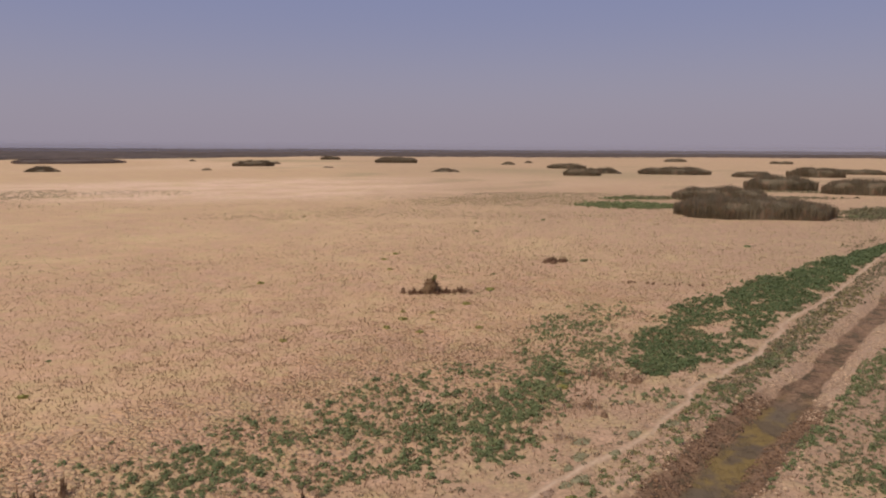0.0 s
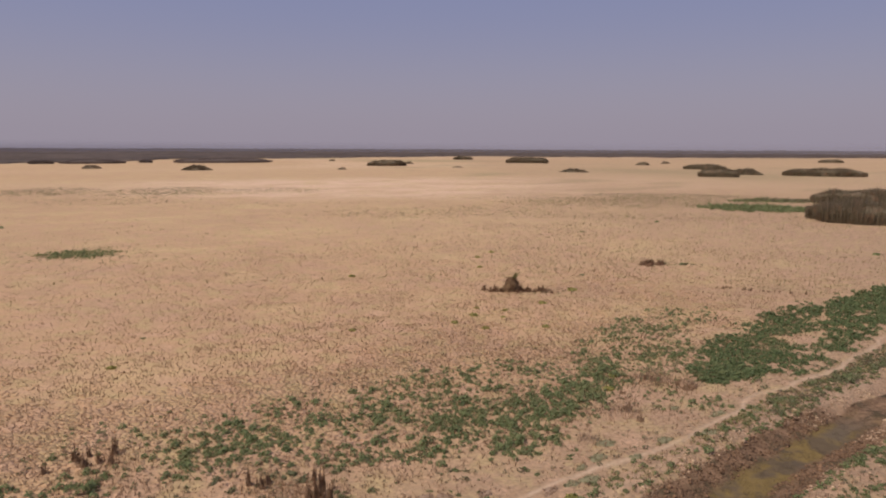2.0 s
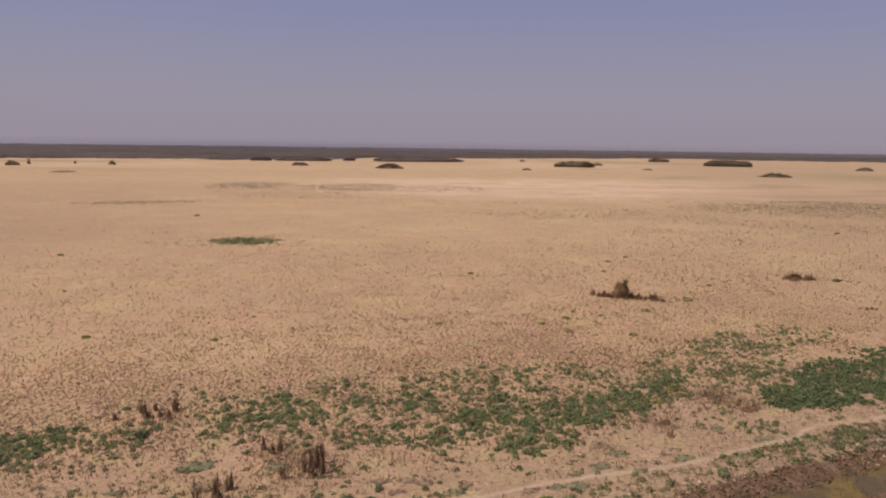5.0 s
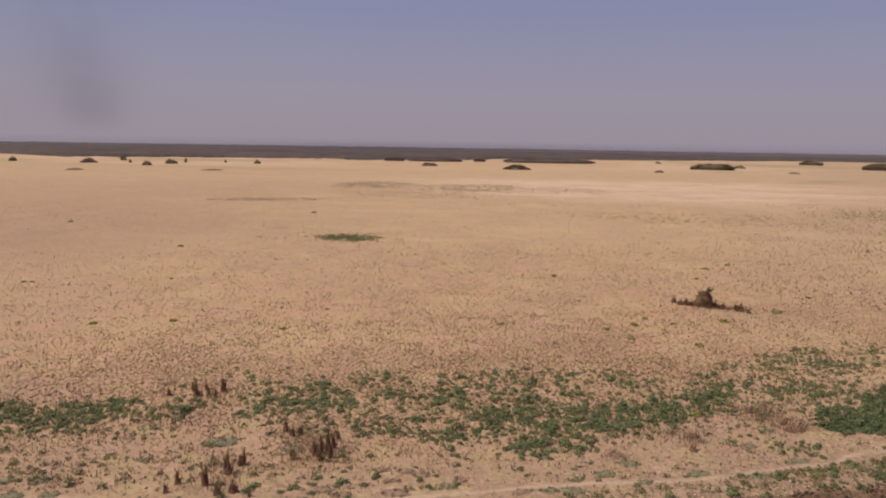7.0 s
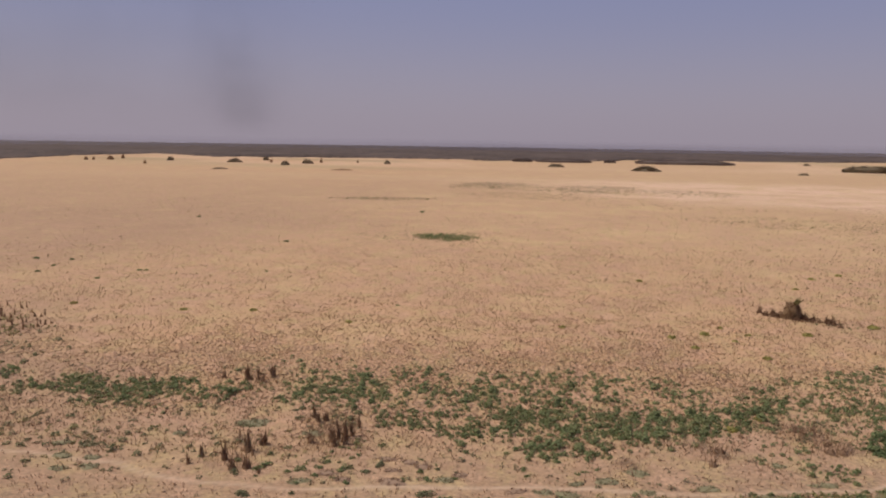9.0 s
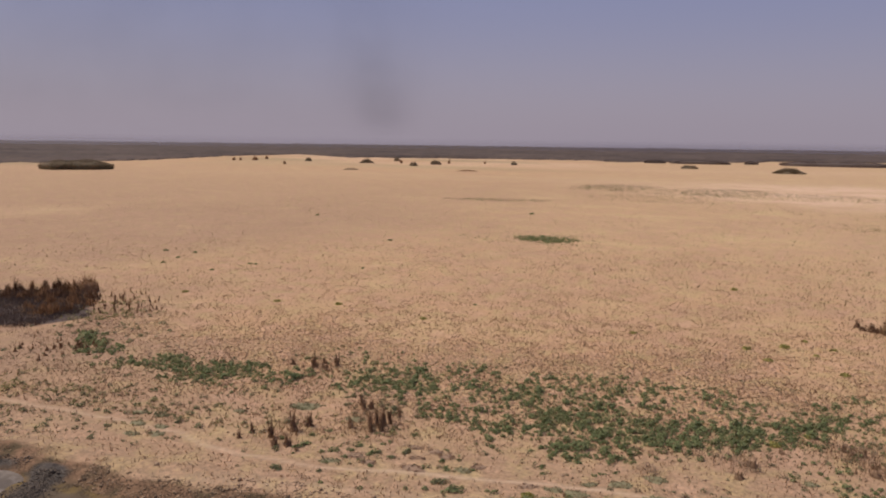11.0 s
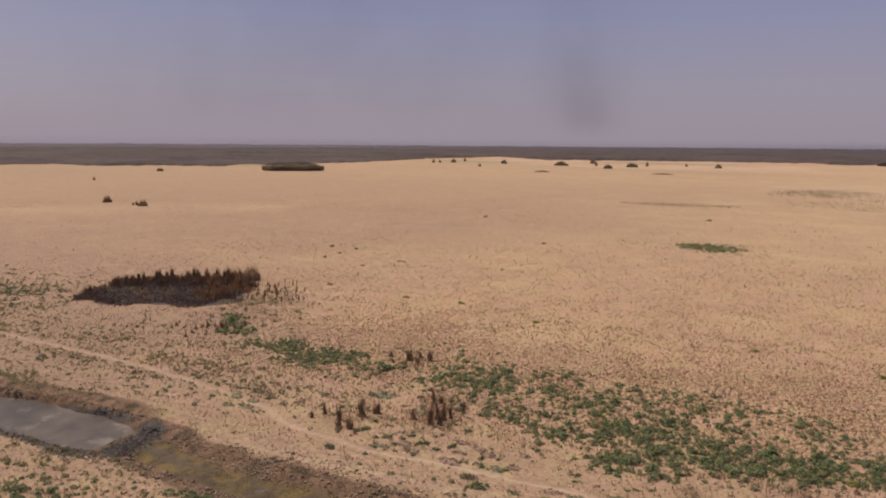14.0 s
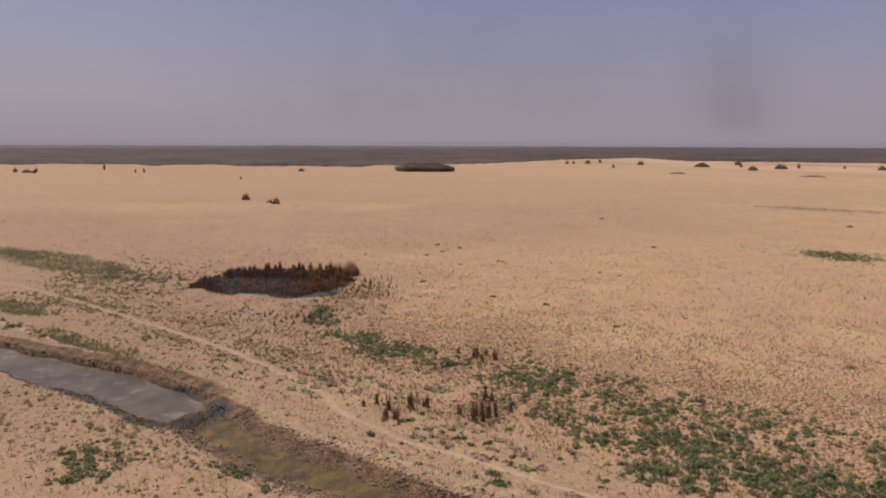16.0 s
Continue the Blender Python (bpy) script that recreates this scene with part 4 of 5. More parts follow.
YELLOW_AT = [(-33, 43.0, 0.48), (-6.6, 50.8, 0.45), (10.6, 54, 0.6), (12.6, 58, 0.4), (9.5, 46.9, 0.5), (17, 45.2, 0.5), (6.8, 50.8, 0.5), (31.7, 65.4, 0.7), (22.8, 58.0, 0.6),
             (15.8, 55.3, 0.4), (14.1, 51.9, 0.35), (0.7, 88, 0.6), (-48, 44, 0.5), (-73.5, 38.3, 0.5), (-57, 40.9, 0.5), (29.7, 102, 0.6), (35, 108, 0.6), (25.6, 90.4, 0.5), (12.1, 22.0, 0.5), (14.5, 25.2, 0.45), (-1.6, 3.8, 0.45)]
DARK_AT = [(-62.9, 71, 0.45), (-80.4, 107.2, 0.85), (-82.7, 63.4, 0.5), (-133, 144.4, 0.9), (-110.8, 66, 0.8), (-101.3, 61, 0.6), (-103.7, 67.5, 0.7), (-98.8, 55.2, 0.6), (-85, 54.5, 0.6),
           (-84, 63.2, 0.6), (-77, 189.8, 1.2), (-30.8, 54.4, 0.4), (108, 153, 0.9), (72.7, 136.3, 0.7), (40, 77.3, 0.6), (113, 80.7, 1.1), (-58, 77, 0.3)]
for tx, ty, tr in YELLOW_AT:
    tuft("grass_tuft", tx, ty, tr * 1.15, YELLOW_TUFT, "yellow-green tuft alone on cracked mud", "tufts on the flat")
for tx, ty, tr in DARK_AT:
    tuft("small_bush", tx, ty, tr * 0.8, SHRUB, "small dark green bush on the bare flat", "tufts on the flat")


# ---- lone shrubs beside the trail ----
def shrub_meshes(mat, count=7):
    """Cushion shrubs of unit radius: a crown of leaves over a few woody stems."""
    out = []
    for _ in range(count):
        p = rng.normal(0, 0.34, (4, 3)) * (1, 1, 0)
        crown = mesh_of("crown", *leaf_cloud(p, rng.uniform(0.55, 0.9, 4), rng.uniform(0.5, 0.9, 4), 34, np.full(4, 0.2)), mat)
        stems = mesh_of("stems", *blades(rng.normal(0, 0.25, (9, 3)) * (1, 1, 0), rng.uniform(0.4, 0.9, 9), np.full(9, 0.07), 0.5), TWIG)
        out.append((crown, stems))
    return out


def lone_shrubs(blobs, kinds, label, group):
    for blob in blobs:
        for x, y in scatter(*blob):
            crown, stems = kinds[rng.integers(len(kinds))]
            holder = new("shrub")
            holder.location = (x, y, float(ground_height(np.array([x]), np.array([y]))[0]) - 0.02)
            r = blob[6] * float(rng.lognormal(-0.1, 0.35))
            holder.scale, holder.rotation_euler = (r, r, r * rng.uniform(0.8, 1.1)), (0, 0, rng.uniform(0, 6.28))
            part("crown", crown, holder)
            part("stems", stems, holder, "thin woody stems")["kind"] = "stuff"
            tagged(holder, label, "shrub", group)


lone_shrubs([(-11, 6.5, 15, 4, 15, 0.1, 0.3), (22, 13.6, 14, 1.4, 21.5, 0.14, 0.34)], shrub_meshes(SHRUB), "small green cushion shrub beside the trail", "green shrubs by the trail")
lone_shrubs([(-12, 3.5, 13, 3, 20, 0.14, 0.32), (-20, 13, 6, 3, 0, 0.14, 0.3)], shrub_meshes(GREY_SHRUB), "dusty grey-green cushion shrub beside the trail", "grey shrubs by the trail")


# ---- flat mats of creeping plants round the trail ----
def creeping_mat(x, y, length, width, mat, label, group):
    n = 20
    a = np.linspace(0, 2 * np.pi, n, endpoint=False)
    edge = 1 + 0.16 * np.sin(3 * a + x) + rng.uniform(-0.1, 0.1, n)
    rings = [np.c_[edge * k * length * np.cos(a), edge * k * width * np.sin(a), np.full(n, h)] for k, h in ((1.0, -0.03), (0.8, 0.05), (0.4, 0.08), (0.03, 0.085))]
    i = np.arange(3 * n)
    j = i // n * n + (i + 1) % n
    ob = new("creeping_mat", mesh_of("creeping_mat", np.concatenate(rings), np.c_[i, j, j + n, i + n], mat, smooth=True))
    ob.matrix_basis = pose(x, y, float(ground_height(np.array([x]), np.array([y]))[0]), 0, 0, rng.uniform(5, 40))
    count = int(14 + 30 * length * width)
    a, q = rng.uniform(0, 6.28, count), np.sqrt(rng.uniform(0, 1, count))
    p = np.c_[q * np.cos(a) * length, q * np.sin(a) * width, np.zeros(count)]
    part("leaves", mesh_of("leaves", *leaf_cloud(p, np.full(count, 0.16), np.full(count, 0.13), 12, np.full(count, 0.06)), mat), ob, "small dusty leaves")["kind"] = "stuff"
    return tagged(ob, label, "mat plant", group)


GREY_MATS = [(-25.4, 9.6, 1.5, 0.9), (-36.7, 1.1, 0.9, 0.4), (-34.5, 1.4, 0.6, 0.3), (-34.9, -0.7, 0.8, 0.4), (-32.5, -0.3, 0.7, 0.4), (-31.7, -1.5, 0.7, 0.5), (-29.6, 5.6, 0.6, 0.35), (-19.6, 9.1, 0.9, 0.6), (-16.6, 1.7, 0.8, 0.4),
             (-0.5, 5.9, 0.7, 0.4), (1, 6.1, 0.9, 0.5), (3.3, 8.9, 0.8, 0.5), (5.2, 11.1, 0.8, 0.6), (10, 10.3, 0.9, 0.5), (15, 16, 0.6, 0.4), (17.6, 13.6, 1.1, 0.4), (14, 9.9, 1.1, 0.6), (21.1, 12.8, 0.8, 0.4), (1.4, 8, 0.6, 0.3),
             (6.1, 8.2, 0.6, 0.4), (-33.4, -2.5, 0.7, 0.4), (-7.3, 5.4, 0.7, 0.45)]
BROWN_MATS = [(-15.5, 3.4, 0.9, 0.4), (-13.9, 2.9, 0.6, 0.4), (-10.6, 3.7, 0.9, 0.5), (-11.3, 5.4, 0.7, 0.3), (-12.3, 6.9, 0.7, 0.4), (-10.5, 7, 0.6, 0.4), (-9.4, 6.7, 0.6, 0.5), (-6.5, 6.4, 0.6, 0.35), (-2.3, 5.5, 0.7, 0.4)]
for mx_, my_, ml, mw in GREY_MATS:
    creeping_mat(mx_, my_, ml, mw, MAT_GREY, "dusty grey-green mat of creeping leaves", "grey mats by the trail")
for mx_, my_, ml, mw in BROWN_MATS:
    creeping_mat(mx_, my_, ml, mw, MAT_BROWN, "withered purplish brown mat lying on mud", "withered mats by the trail")


# ---- dead reed stalks standing in bundles ----
def stalk_meshes(mat, count=8):
    """Bent, tapering dead leaves and stalks of unit height, three-sided."""
    out = []
    for _ in range(count):
        lean, bend = rng.normal(0, 0.05, 2), rng.normal(0, 0.06, 2)
        levels = [(0.0, 0.5), (0.35, 1.0), (0.7, 0.7), (1.0, 0.05)]
        verts = []
        for h, w in levels:
            for k in range(3):
                a = 2.1 * k
                verts.append((lean[0] * h + bend[0] * h * h + 0.045 * w * math.cos(a), lean[1] * h + bend[1] * h * h + 0.045 * w * math.sin(a), h))
        faces = [(3 * r + k, 3 * r + (k + 1) % 3, 3 * r + 3 + (k + 1) % 3, 3 * r + 3 + k) for r in range(3) for k in range(3)]
        out.append(mesh_of("stalk", verts, faces, mat))
    return out


STALKS = {m.name: stalk_meshes(m) for m in (REED_DARK, REED_DRY, TUSSOCK)}
ROOTS = {}


def root_mesh(mat):
    """A low ragged tussock foot of unit radius."""
    if mat.name not in ROOTS:
        n, m = 14, 4
        a, h = np.meshgrid(np.linspace(0, 2 * np.pi, n, endpoint=False), np.linspace(0, 1, m))
        a, h = a.ravel(), h.ravel()
        r = (1 - h ** 1.5) * (1 + 0.3 * rng.uniform(-1, 1, len(a))) + 0.04
        i = np.arange(n * (m - 1))
        j = i // n * n + (i + 1) % n
        ROOTS[mat.name] = mesh_of("root_mat", np.c_[r * np.cos(a), r * np.sin(a), 0.45 * h - 0.08], np.c_[i, j, j + n, i + n], mat)
    return ROOTS[mat.name]


def reed_bundle(x, y, height, radius, count=13, mat=None, name="reed_tussock", label="brown dead reed tussock with upright stalks", group="dead reed tussocks"):
    mat = mat or TUSSOCK
    holder = new(name)
    holder.location = (x, y, float(ground_height(np.array([x]), np.array([y]))[0]))
    root = part("root_mat", root_mesh(mat), holder)
    root.scale = (radius * 1.1, radius * 1.1, height * 1.1)
    for _ in range(count):
        p = rng.normal(0, radius * 0.5, 2)
        one = part("stalk", STALKS[mat.name][rng.integers(8)], holder, place=(p[0], p[1], 0))
        tall = height * rng.uniform(0.5, 1.0) * math.exp(-float(p @ p) / (1.1 * radius ** 2))
        one.scale = (0.55 + height * 0.32, 0.55 + height * 0.32, tall)
        one.rotation_euler = (rng.normal(0, 0.06), rng.normal(0, 0.06), rng.uniform(0, 6.28))
    return tagged(holder, label, "reeds", group)


BUNDLES = [(-23.5, 2.9, 1.7, 0.2), (-22.7, 4.8, 1.9, 0.3), (-25.3, 2.7, 1.0, 0.15), (-22.2, 6.2, 1.4, 0.2), (-22.1, 1.8, 1.1, 0.25), (-21.2, 2.3, 1.3, 0.25), (-25.5, 1.4, 0.8, 0.15), (-17.7, 8.5, 1.4, 0.15), (-17.1, 7.8, 1.5, 0.2),
           (-17.3, 8.9, 1.7, 0.15), (-16.9, 9.3, 1.9, 0.2), (-16.4, 8.3, 1.5, 0.18), (-16.6, 9.9, 1.6, 0.15), (-16.9, 11.9, 1.2, 0.14), (-21.2, 12.2, 1.2, 0.16), (-20.4, 11.5, 1.1, 0.16), (-20, 12.1, 1.2, 0.2), (-19, 7.6, 1.2, 0.22),
           (-34.6, 18.5, 0.9, 0.18), (-32.2, 18.9, 1.3, 0.25), (-32.8, 19.9, 1.5, 0.22), (-32, 20.6, 1.0, 0.16), (-30.3, 18.8, 1.0, 0.16), (-30.3, 20.5, 1.6, 0.26), (-31.2, 19.3, 0.9, 0.15)]
BROAD = [(11, 17.1, 0.9, 0.35), (10.4, 14.3, 0.8, 0.3), (19, 19.8, 0.7, 0.35), (19.9, 20, 0.75, 0.35), (17.4, 22.8, 0.7, 0.25), (18.3, 23, 0.8, 0.25), (17, 23.4, 0.7, 0.2), (12.7, 20.8, 0.5, 0.2)]
for bx_, by_, bh, br in BUNDLES:
    reed_bundle(bx_, by_, bh * 1.25, br * 1.15, 15)
for bx_, by_, bh, br in BROAD:
    reed_bundle(bx_, by_, bh * 1.1, br * 1.2, 14, name="reed_tussock", label="low broad dead reed tussock, dark brown")
for gx, gy, sx1, sy1, many in ((-22.8, 3.4, 1.5, 1.6, 4), (-32, 19.3, 1.3, 0.8, 4), (18.2, 21.8, 1.6, 1.4, 5), (-69, 4.5, 2.2, 2.0, 5)):
    for _ in range(many):
        reed_bundle(gx + rng.normal(0, sx1), gy + rng.normal(0, sy1), rng.uniform(0.4, 1.1), rng.uniform(0.07, 0.14), 5)


def dead_brush(x, y, radius):
    """A tangle of thin leafless twigs."""
    n = 40
    p = np.clip(rng.normal(0, radius * 0.45, (n, 2)), -0.7 * radius, 0.7 * radius)
    me = mesh_of("dead_brush", *joined(blades(np.c_[p, np.zeros(n)], rng.uniform(0.15, 0.45, n), np.full(n, 0.04), 0.9), blades(np.c_[p * 0.7, np.zeros(n)], rng.uniform(0.1, 0.3, n), np.full(n, 0.06), 3.0)), TWIG)
    ob = new("dead_brush", me)
    ob.location = (x, y, float(ground_height(np.array([x]), np.array([y]))[0]))
    return tagged(ob, "greyish brown tangle of dead twigs", "brush", "dead brush")


for dx, dy, dr in [(18, 22.3, 2.0), (17.2, 24, 1.4), (11, 16.5, 1.2), (20.5, 20.6, 1.3), (9.5, 17.6, 1.6), (-24, 6.6, 1.2), (4.5, 12.2, 1.2)]:
    dead_brush(dx, dy, dr)


# ---- stump of an old reed stack with dark stubs round it ----
def leaning(piece, foot, tilt):
    """Shear a piece sideways above its foot."""
    verts, faces = piece
    rise = np.maximum(verts[:, 2] - foot, 0)[:, None]
    verts[:, :2] += rise * np.array(tilt)
    return verts, faces


def reed_stack(x, y):
    n, m = 26, 14
    a, h = np.meshgrid(np.linspace(0, 2 * np.pi, n, endpoint=False), np.linspace(0, 1, m))
    a, h = a.ravel(), h.ravel()
    r = 1.4 * (1 - 0.5 * h) * (1 - h ** 6) ** 0.5 * (1 + 0.22 * wave(a * 2, h * 5, 1.0, 101)) + 0.05
    verts = np.c_[r * np.cos(a) + 0.25 * h ** 2, r * np.sin(a) * 0.9, 2.3 * h + 0.15 * wave(a * 3, h * 4, 1, 102) - 0.1]
    i = np.arange(n * (m - 1))
    j = i // n * n + (i + 1) % n
    holder = new("reed_stack", mesh_of("reed_stack", verts, np.c_[i, j, j + n, i + n], STACK))
    holder.location = (x, y, 0)
    p = rng.normal(0, 0.6, (420, 2))
    low = np.clip(2.3 * (1 - (p ** 2).sum(1) / 1.7), 0.0, 2.0)
    part("loose_stalks", mesh_of("loose_stalks", *blades(np.c_[p, low * 0.75], rng.uniform(0.3, 1.0, 420), np.full(420, 0.09), 0.5), REED_DARK), holder, "shaggy dark brown stalks")["kind"] = "stuff"
    p = rng.normal(0, 0.2, (70, 2))
    part("crest", mesh_of("crest", *leaning(blades(np.c_[p + (0.25, -0.2), np.full(70, 1.8)], rng.uniform(0.5, 1.4, 70), np.full(70, 0.1), 0.16), 1.8, (0.5, -0.15)), OLIVE_TUFT), holder, "olive sprouting top that leans")["kind"] = "stuff"
    p = rng.normal(0, 1, (320, 2)) * (2.4, 0.8)
    p[:, 1] -= 0.6 + 0.36 * p[:, 0]
    part("fallen_stalks", mesh_of("fallen_stalks", *blades(np.c_[p, np.zeros(320)], rng.uniform(0.2, 0.7, 320), np.full(320, 0.11), 0.5), REED_DARK), holder, "dark stalks strewn round the foot")["kind"] = "stuff"
    return tagged(holder, "rotting brown reed stack standing on the flat", "reed stack")


reed_stack(22.2, 68.0)
for k in range(26):
    t = (k % 13) / 12 * 2 - 1 + rng.normal(0, 0.05)
    if abs(t + 0.08) > 0.2 or k > 12:
        reed_bundle(22.6 + 4.6 * t + 0.5 * (k // 13), 68.3 - 1.7 * t + rng.normal(0, 0.25) - 1.5 * (k // 13), rng.uniform(0.8, 1.5) * (1 - 0.3 * (k // 13)), rng.uniform(0.28, 0.48), 13, REED_DARK, "reed_stub",
                    "short dark stub of cut reeds", "stubs round the reed stack")
reed_bundle(27.0, 66.6, 1.3, 0.6, 34, REED_DARK, "reed_stub", "broad dark stub of cut reeds", "stubs round the reed stack")
for k in range(12):
    reed_bundle(58.9 + rng.normal(0, 1.3), 84.0 + rng.normal(0, 0.6), rng.uniform(1.3, 2.0), rng.uniform(0.5, 0.8), 18, REED_DARK, "reed_stub", "short dark stub of cut reeds", "stubs by the far tuft")
for k in range(16):
    t = k / 15
    reed_bundle(55.5 + 9.5 * t + rng.normal(0, 0.4), 60.8 - 9.2 * t + rng.normal(0, 0.5), rng.uniform(0.35, 0.8), rng.uniform(0.15, 0.3), 8, REED_DARK, "reed_stub", "low dark stub of cut reeds", "row of stubs on the flat")
for k in range(14):
    w = rng.uniform(0, 1)
    reed_bundle(-52 + 30 * w, float(np.interp(-52 + 30 * w, (-56, -50, -46, -40, -34, -26, -14), (14, 18.5, 23.5, 25.5, 29.5, 33, 37))) + rng.normal(0, 0.6), rng.uniform(0.2, 0.45), rng.uniform(0.08, 0.16), 5, TUSSOCK, "reed_stub", "tiny brown stub along an old shoreline", "stubs on the old shoreline")
tuft("small_bush", 64.5, 81.6, 0.8, GREY_SHRUB, "low grey-green bush beside cut reed stubs", "tufts on the flat")


# ---- burnt reed bed ----
def clump(holder, x, y, height, radius, count, mat):
    q = rng.normal(0, radius * 0.6, (count, 2))
    tall = height * rng.uniform(0.45, 1.0, count) * np.exp(-(q ** 2).sum(1) / (3 * radius ** 2))
    one = part("reed_clump", mesh_of("reed_clump", *blades(np.c_[q, np.zeros(count)], tall, np.full(count, 0.085), 0.1), mat), holder, "scorched brown standing reeds", (x, y, 0))
    one["kind"] = "stuff"


def burnt_bed():
    holder = new("burnt_reed_bed")
    holder.location = (-86.2, 16.3, 0)
    ba = radians(42)

    def along(p, q):
        q = 1.1 * (q + 0.8)
        return p * math.cos(ba) - q * math.sin(ba), p * math.sin(ba) + q * math.cos(ba)

    p = rng.uniform(-1.1, 1.1, (30000, 2))
    rim = (np.abs(p) ** 2.8).sum(1) ** (1 / 2.8) + 0.2 * wave(p[:, 0] * 14, p[:, 1] * 9, 3, 111) + 0.1 * wave(p[:, 0] * 14, p[:, 1] * 9, 1, 112)
    p, rim = p[rim < 1.0], rim[rim < 1.0]
    x, y = along(p[:, 0] * 12.4, p[:, 1] * 9.4 - 0.8)
    tall = rng.uniform(0.08, 0.38, len(p)) * (1 + 1.3 * step(0.0, 0.8, p[:, 1]) + 0.8 * step(0.7, 1.0, rim)) * (1 + 0.5 * wave(x, y, 2.2, 113))
    part("charred_stubble", mesh_of("charred_stubble", *blades(np.c_[x, y, np.zeros(len(p))], tall, np.full(len(p), 0.075), 0.25), CHAR), holder, "black charred stubble")["kind"] = "stuff"
    # tall tufts in knots along the far rim, rust-brown reeds at the eastern end, wisps on the floor
    for w in (0.03, 0.08, 0.12, 0.2, 0.23, 0.27, 0.3, 0.45, 0.48, 0.52, 0.6, 0.64, 0.68, 0.72, 0.75, 0.77, 0.8, 0.82, 0.84, 0.86):
        for _ in range(2):
            px, py = along(-12.2 + 24.0 * w + rng.normal(0, 0.3), (9.2 + 0.6 * w) * math.sqrt(max(0.03, 1 - (2 * w - 1) ** 4)) + rng.normal(-0.8, 0.7))
            clump(holder, px, py, rng.uniform(1.6, 3.0) * (0.85 + 0.25 * w), rng.uniform(0.25, 0.5), 60, REED_DRY if rng.uniform() < 0.2 + 0.55 * w else REED_DARK)
    for k in range(84):
        w = 0.88 * rng.uniform(0.0, 1.0) ** 0.75
        px, py = along(-12 + 24 * w, (8.2 + 1.4 * w) * math.sqrt(max(0.03, 1 - (2 * w - 1) ** 4)) * rng.uniform(0.5, 1.0) - 0.8)
        clump(holder, px, py, rng.uniform(0.7, 1.7) * (0.9 + 0.5 * w), rng.uniform(0.3, 0.8), 44, REED_DRY if rng.uniform() < 0.9 * w - 0.15 else REED_DARK)
    for k in range(44):
        q, a = math.sqrt(rng.uniform(0, 1)), rng.uniform(0, 6.28)
        px, py = along(7.4 + 5.0 * q * math.cos(a), 0.4 + 6.2 * q * math.sin(a))
        clump(holder, px, py, rng.uniform(0.7, 2.2), rng.uniform(0.35, 0.8), 46, REED_DRY if rng.uniform() < 0.75 else REED_DARK)
    for k in range(40):
        px, py = along(rng.uniform(-7, 9), rng.uniform(-7, 1))
        clump(holder, px, py, rng.uniform(0.25, 0.7), rng.uniform(0.3, 0.7), 26, TUSSOCK)
    for k in range(26):
        a = rng.uniform(2.4, 4.4)
        px, py = along(13.4 * math.cos(a), 9.4 * math.sin(a) - 0.8)
        clump(holder, px, py, rng.uniform(0.5, 1.4), rng.uniform(0.2, 0.5), 22, REED_DARK)
    return tagged(holder, "burnt-out reed bed with charred floor and brown rim", "reed bed")


burnt_bed()
for k in range(34):
    reed_bundle(-61.0 + rng.normal(0, 2.2), 10.0 + rng.normal(0, 1.9), rng.uniform(0.5, 1.1), rng.uniform(0.1, 0.22), 7, REED_DRY, "reed_stub", "short brown stub of dry reeds", "brown stubs before the burnt bed")
for k in range(64):
    reed_bundle(-76.8 + rng.normal(0, 3.8), 26.6 + rng.normal(0, 3.2), rng.uniform(0.6, 1.5), rng.uniform(0.07, 0.16), 5, REED_DARK if k % 3 == 0 else REED_DRY, "reed_stub", "short dark stub of burnt reeds", "stubs by the burnt bed")


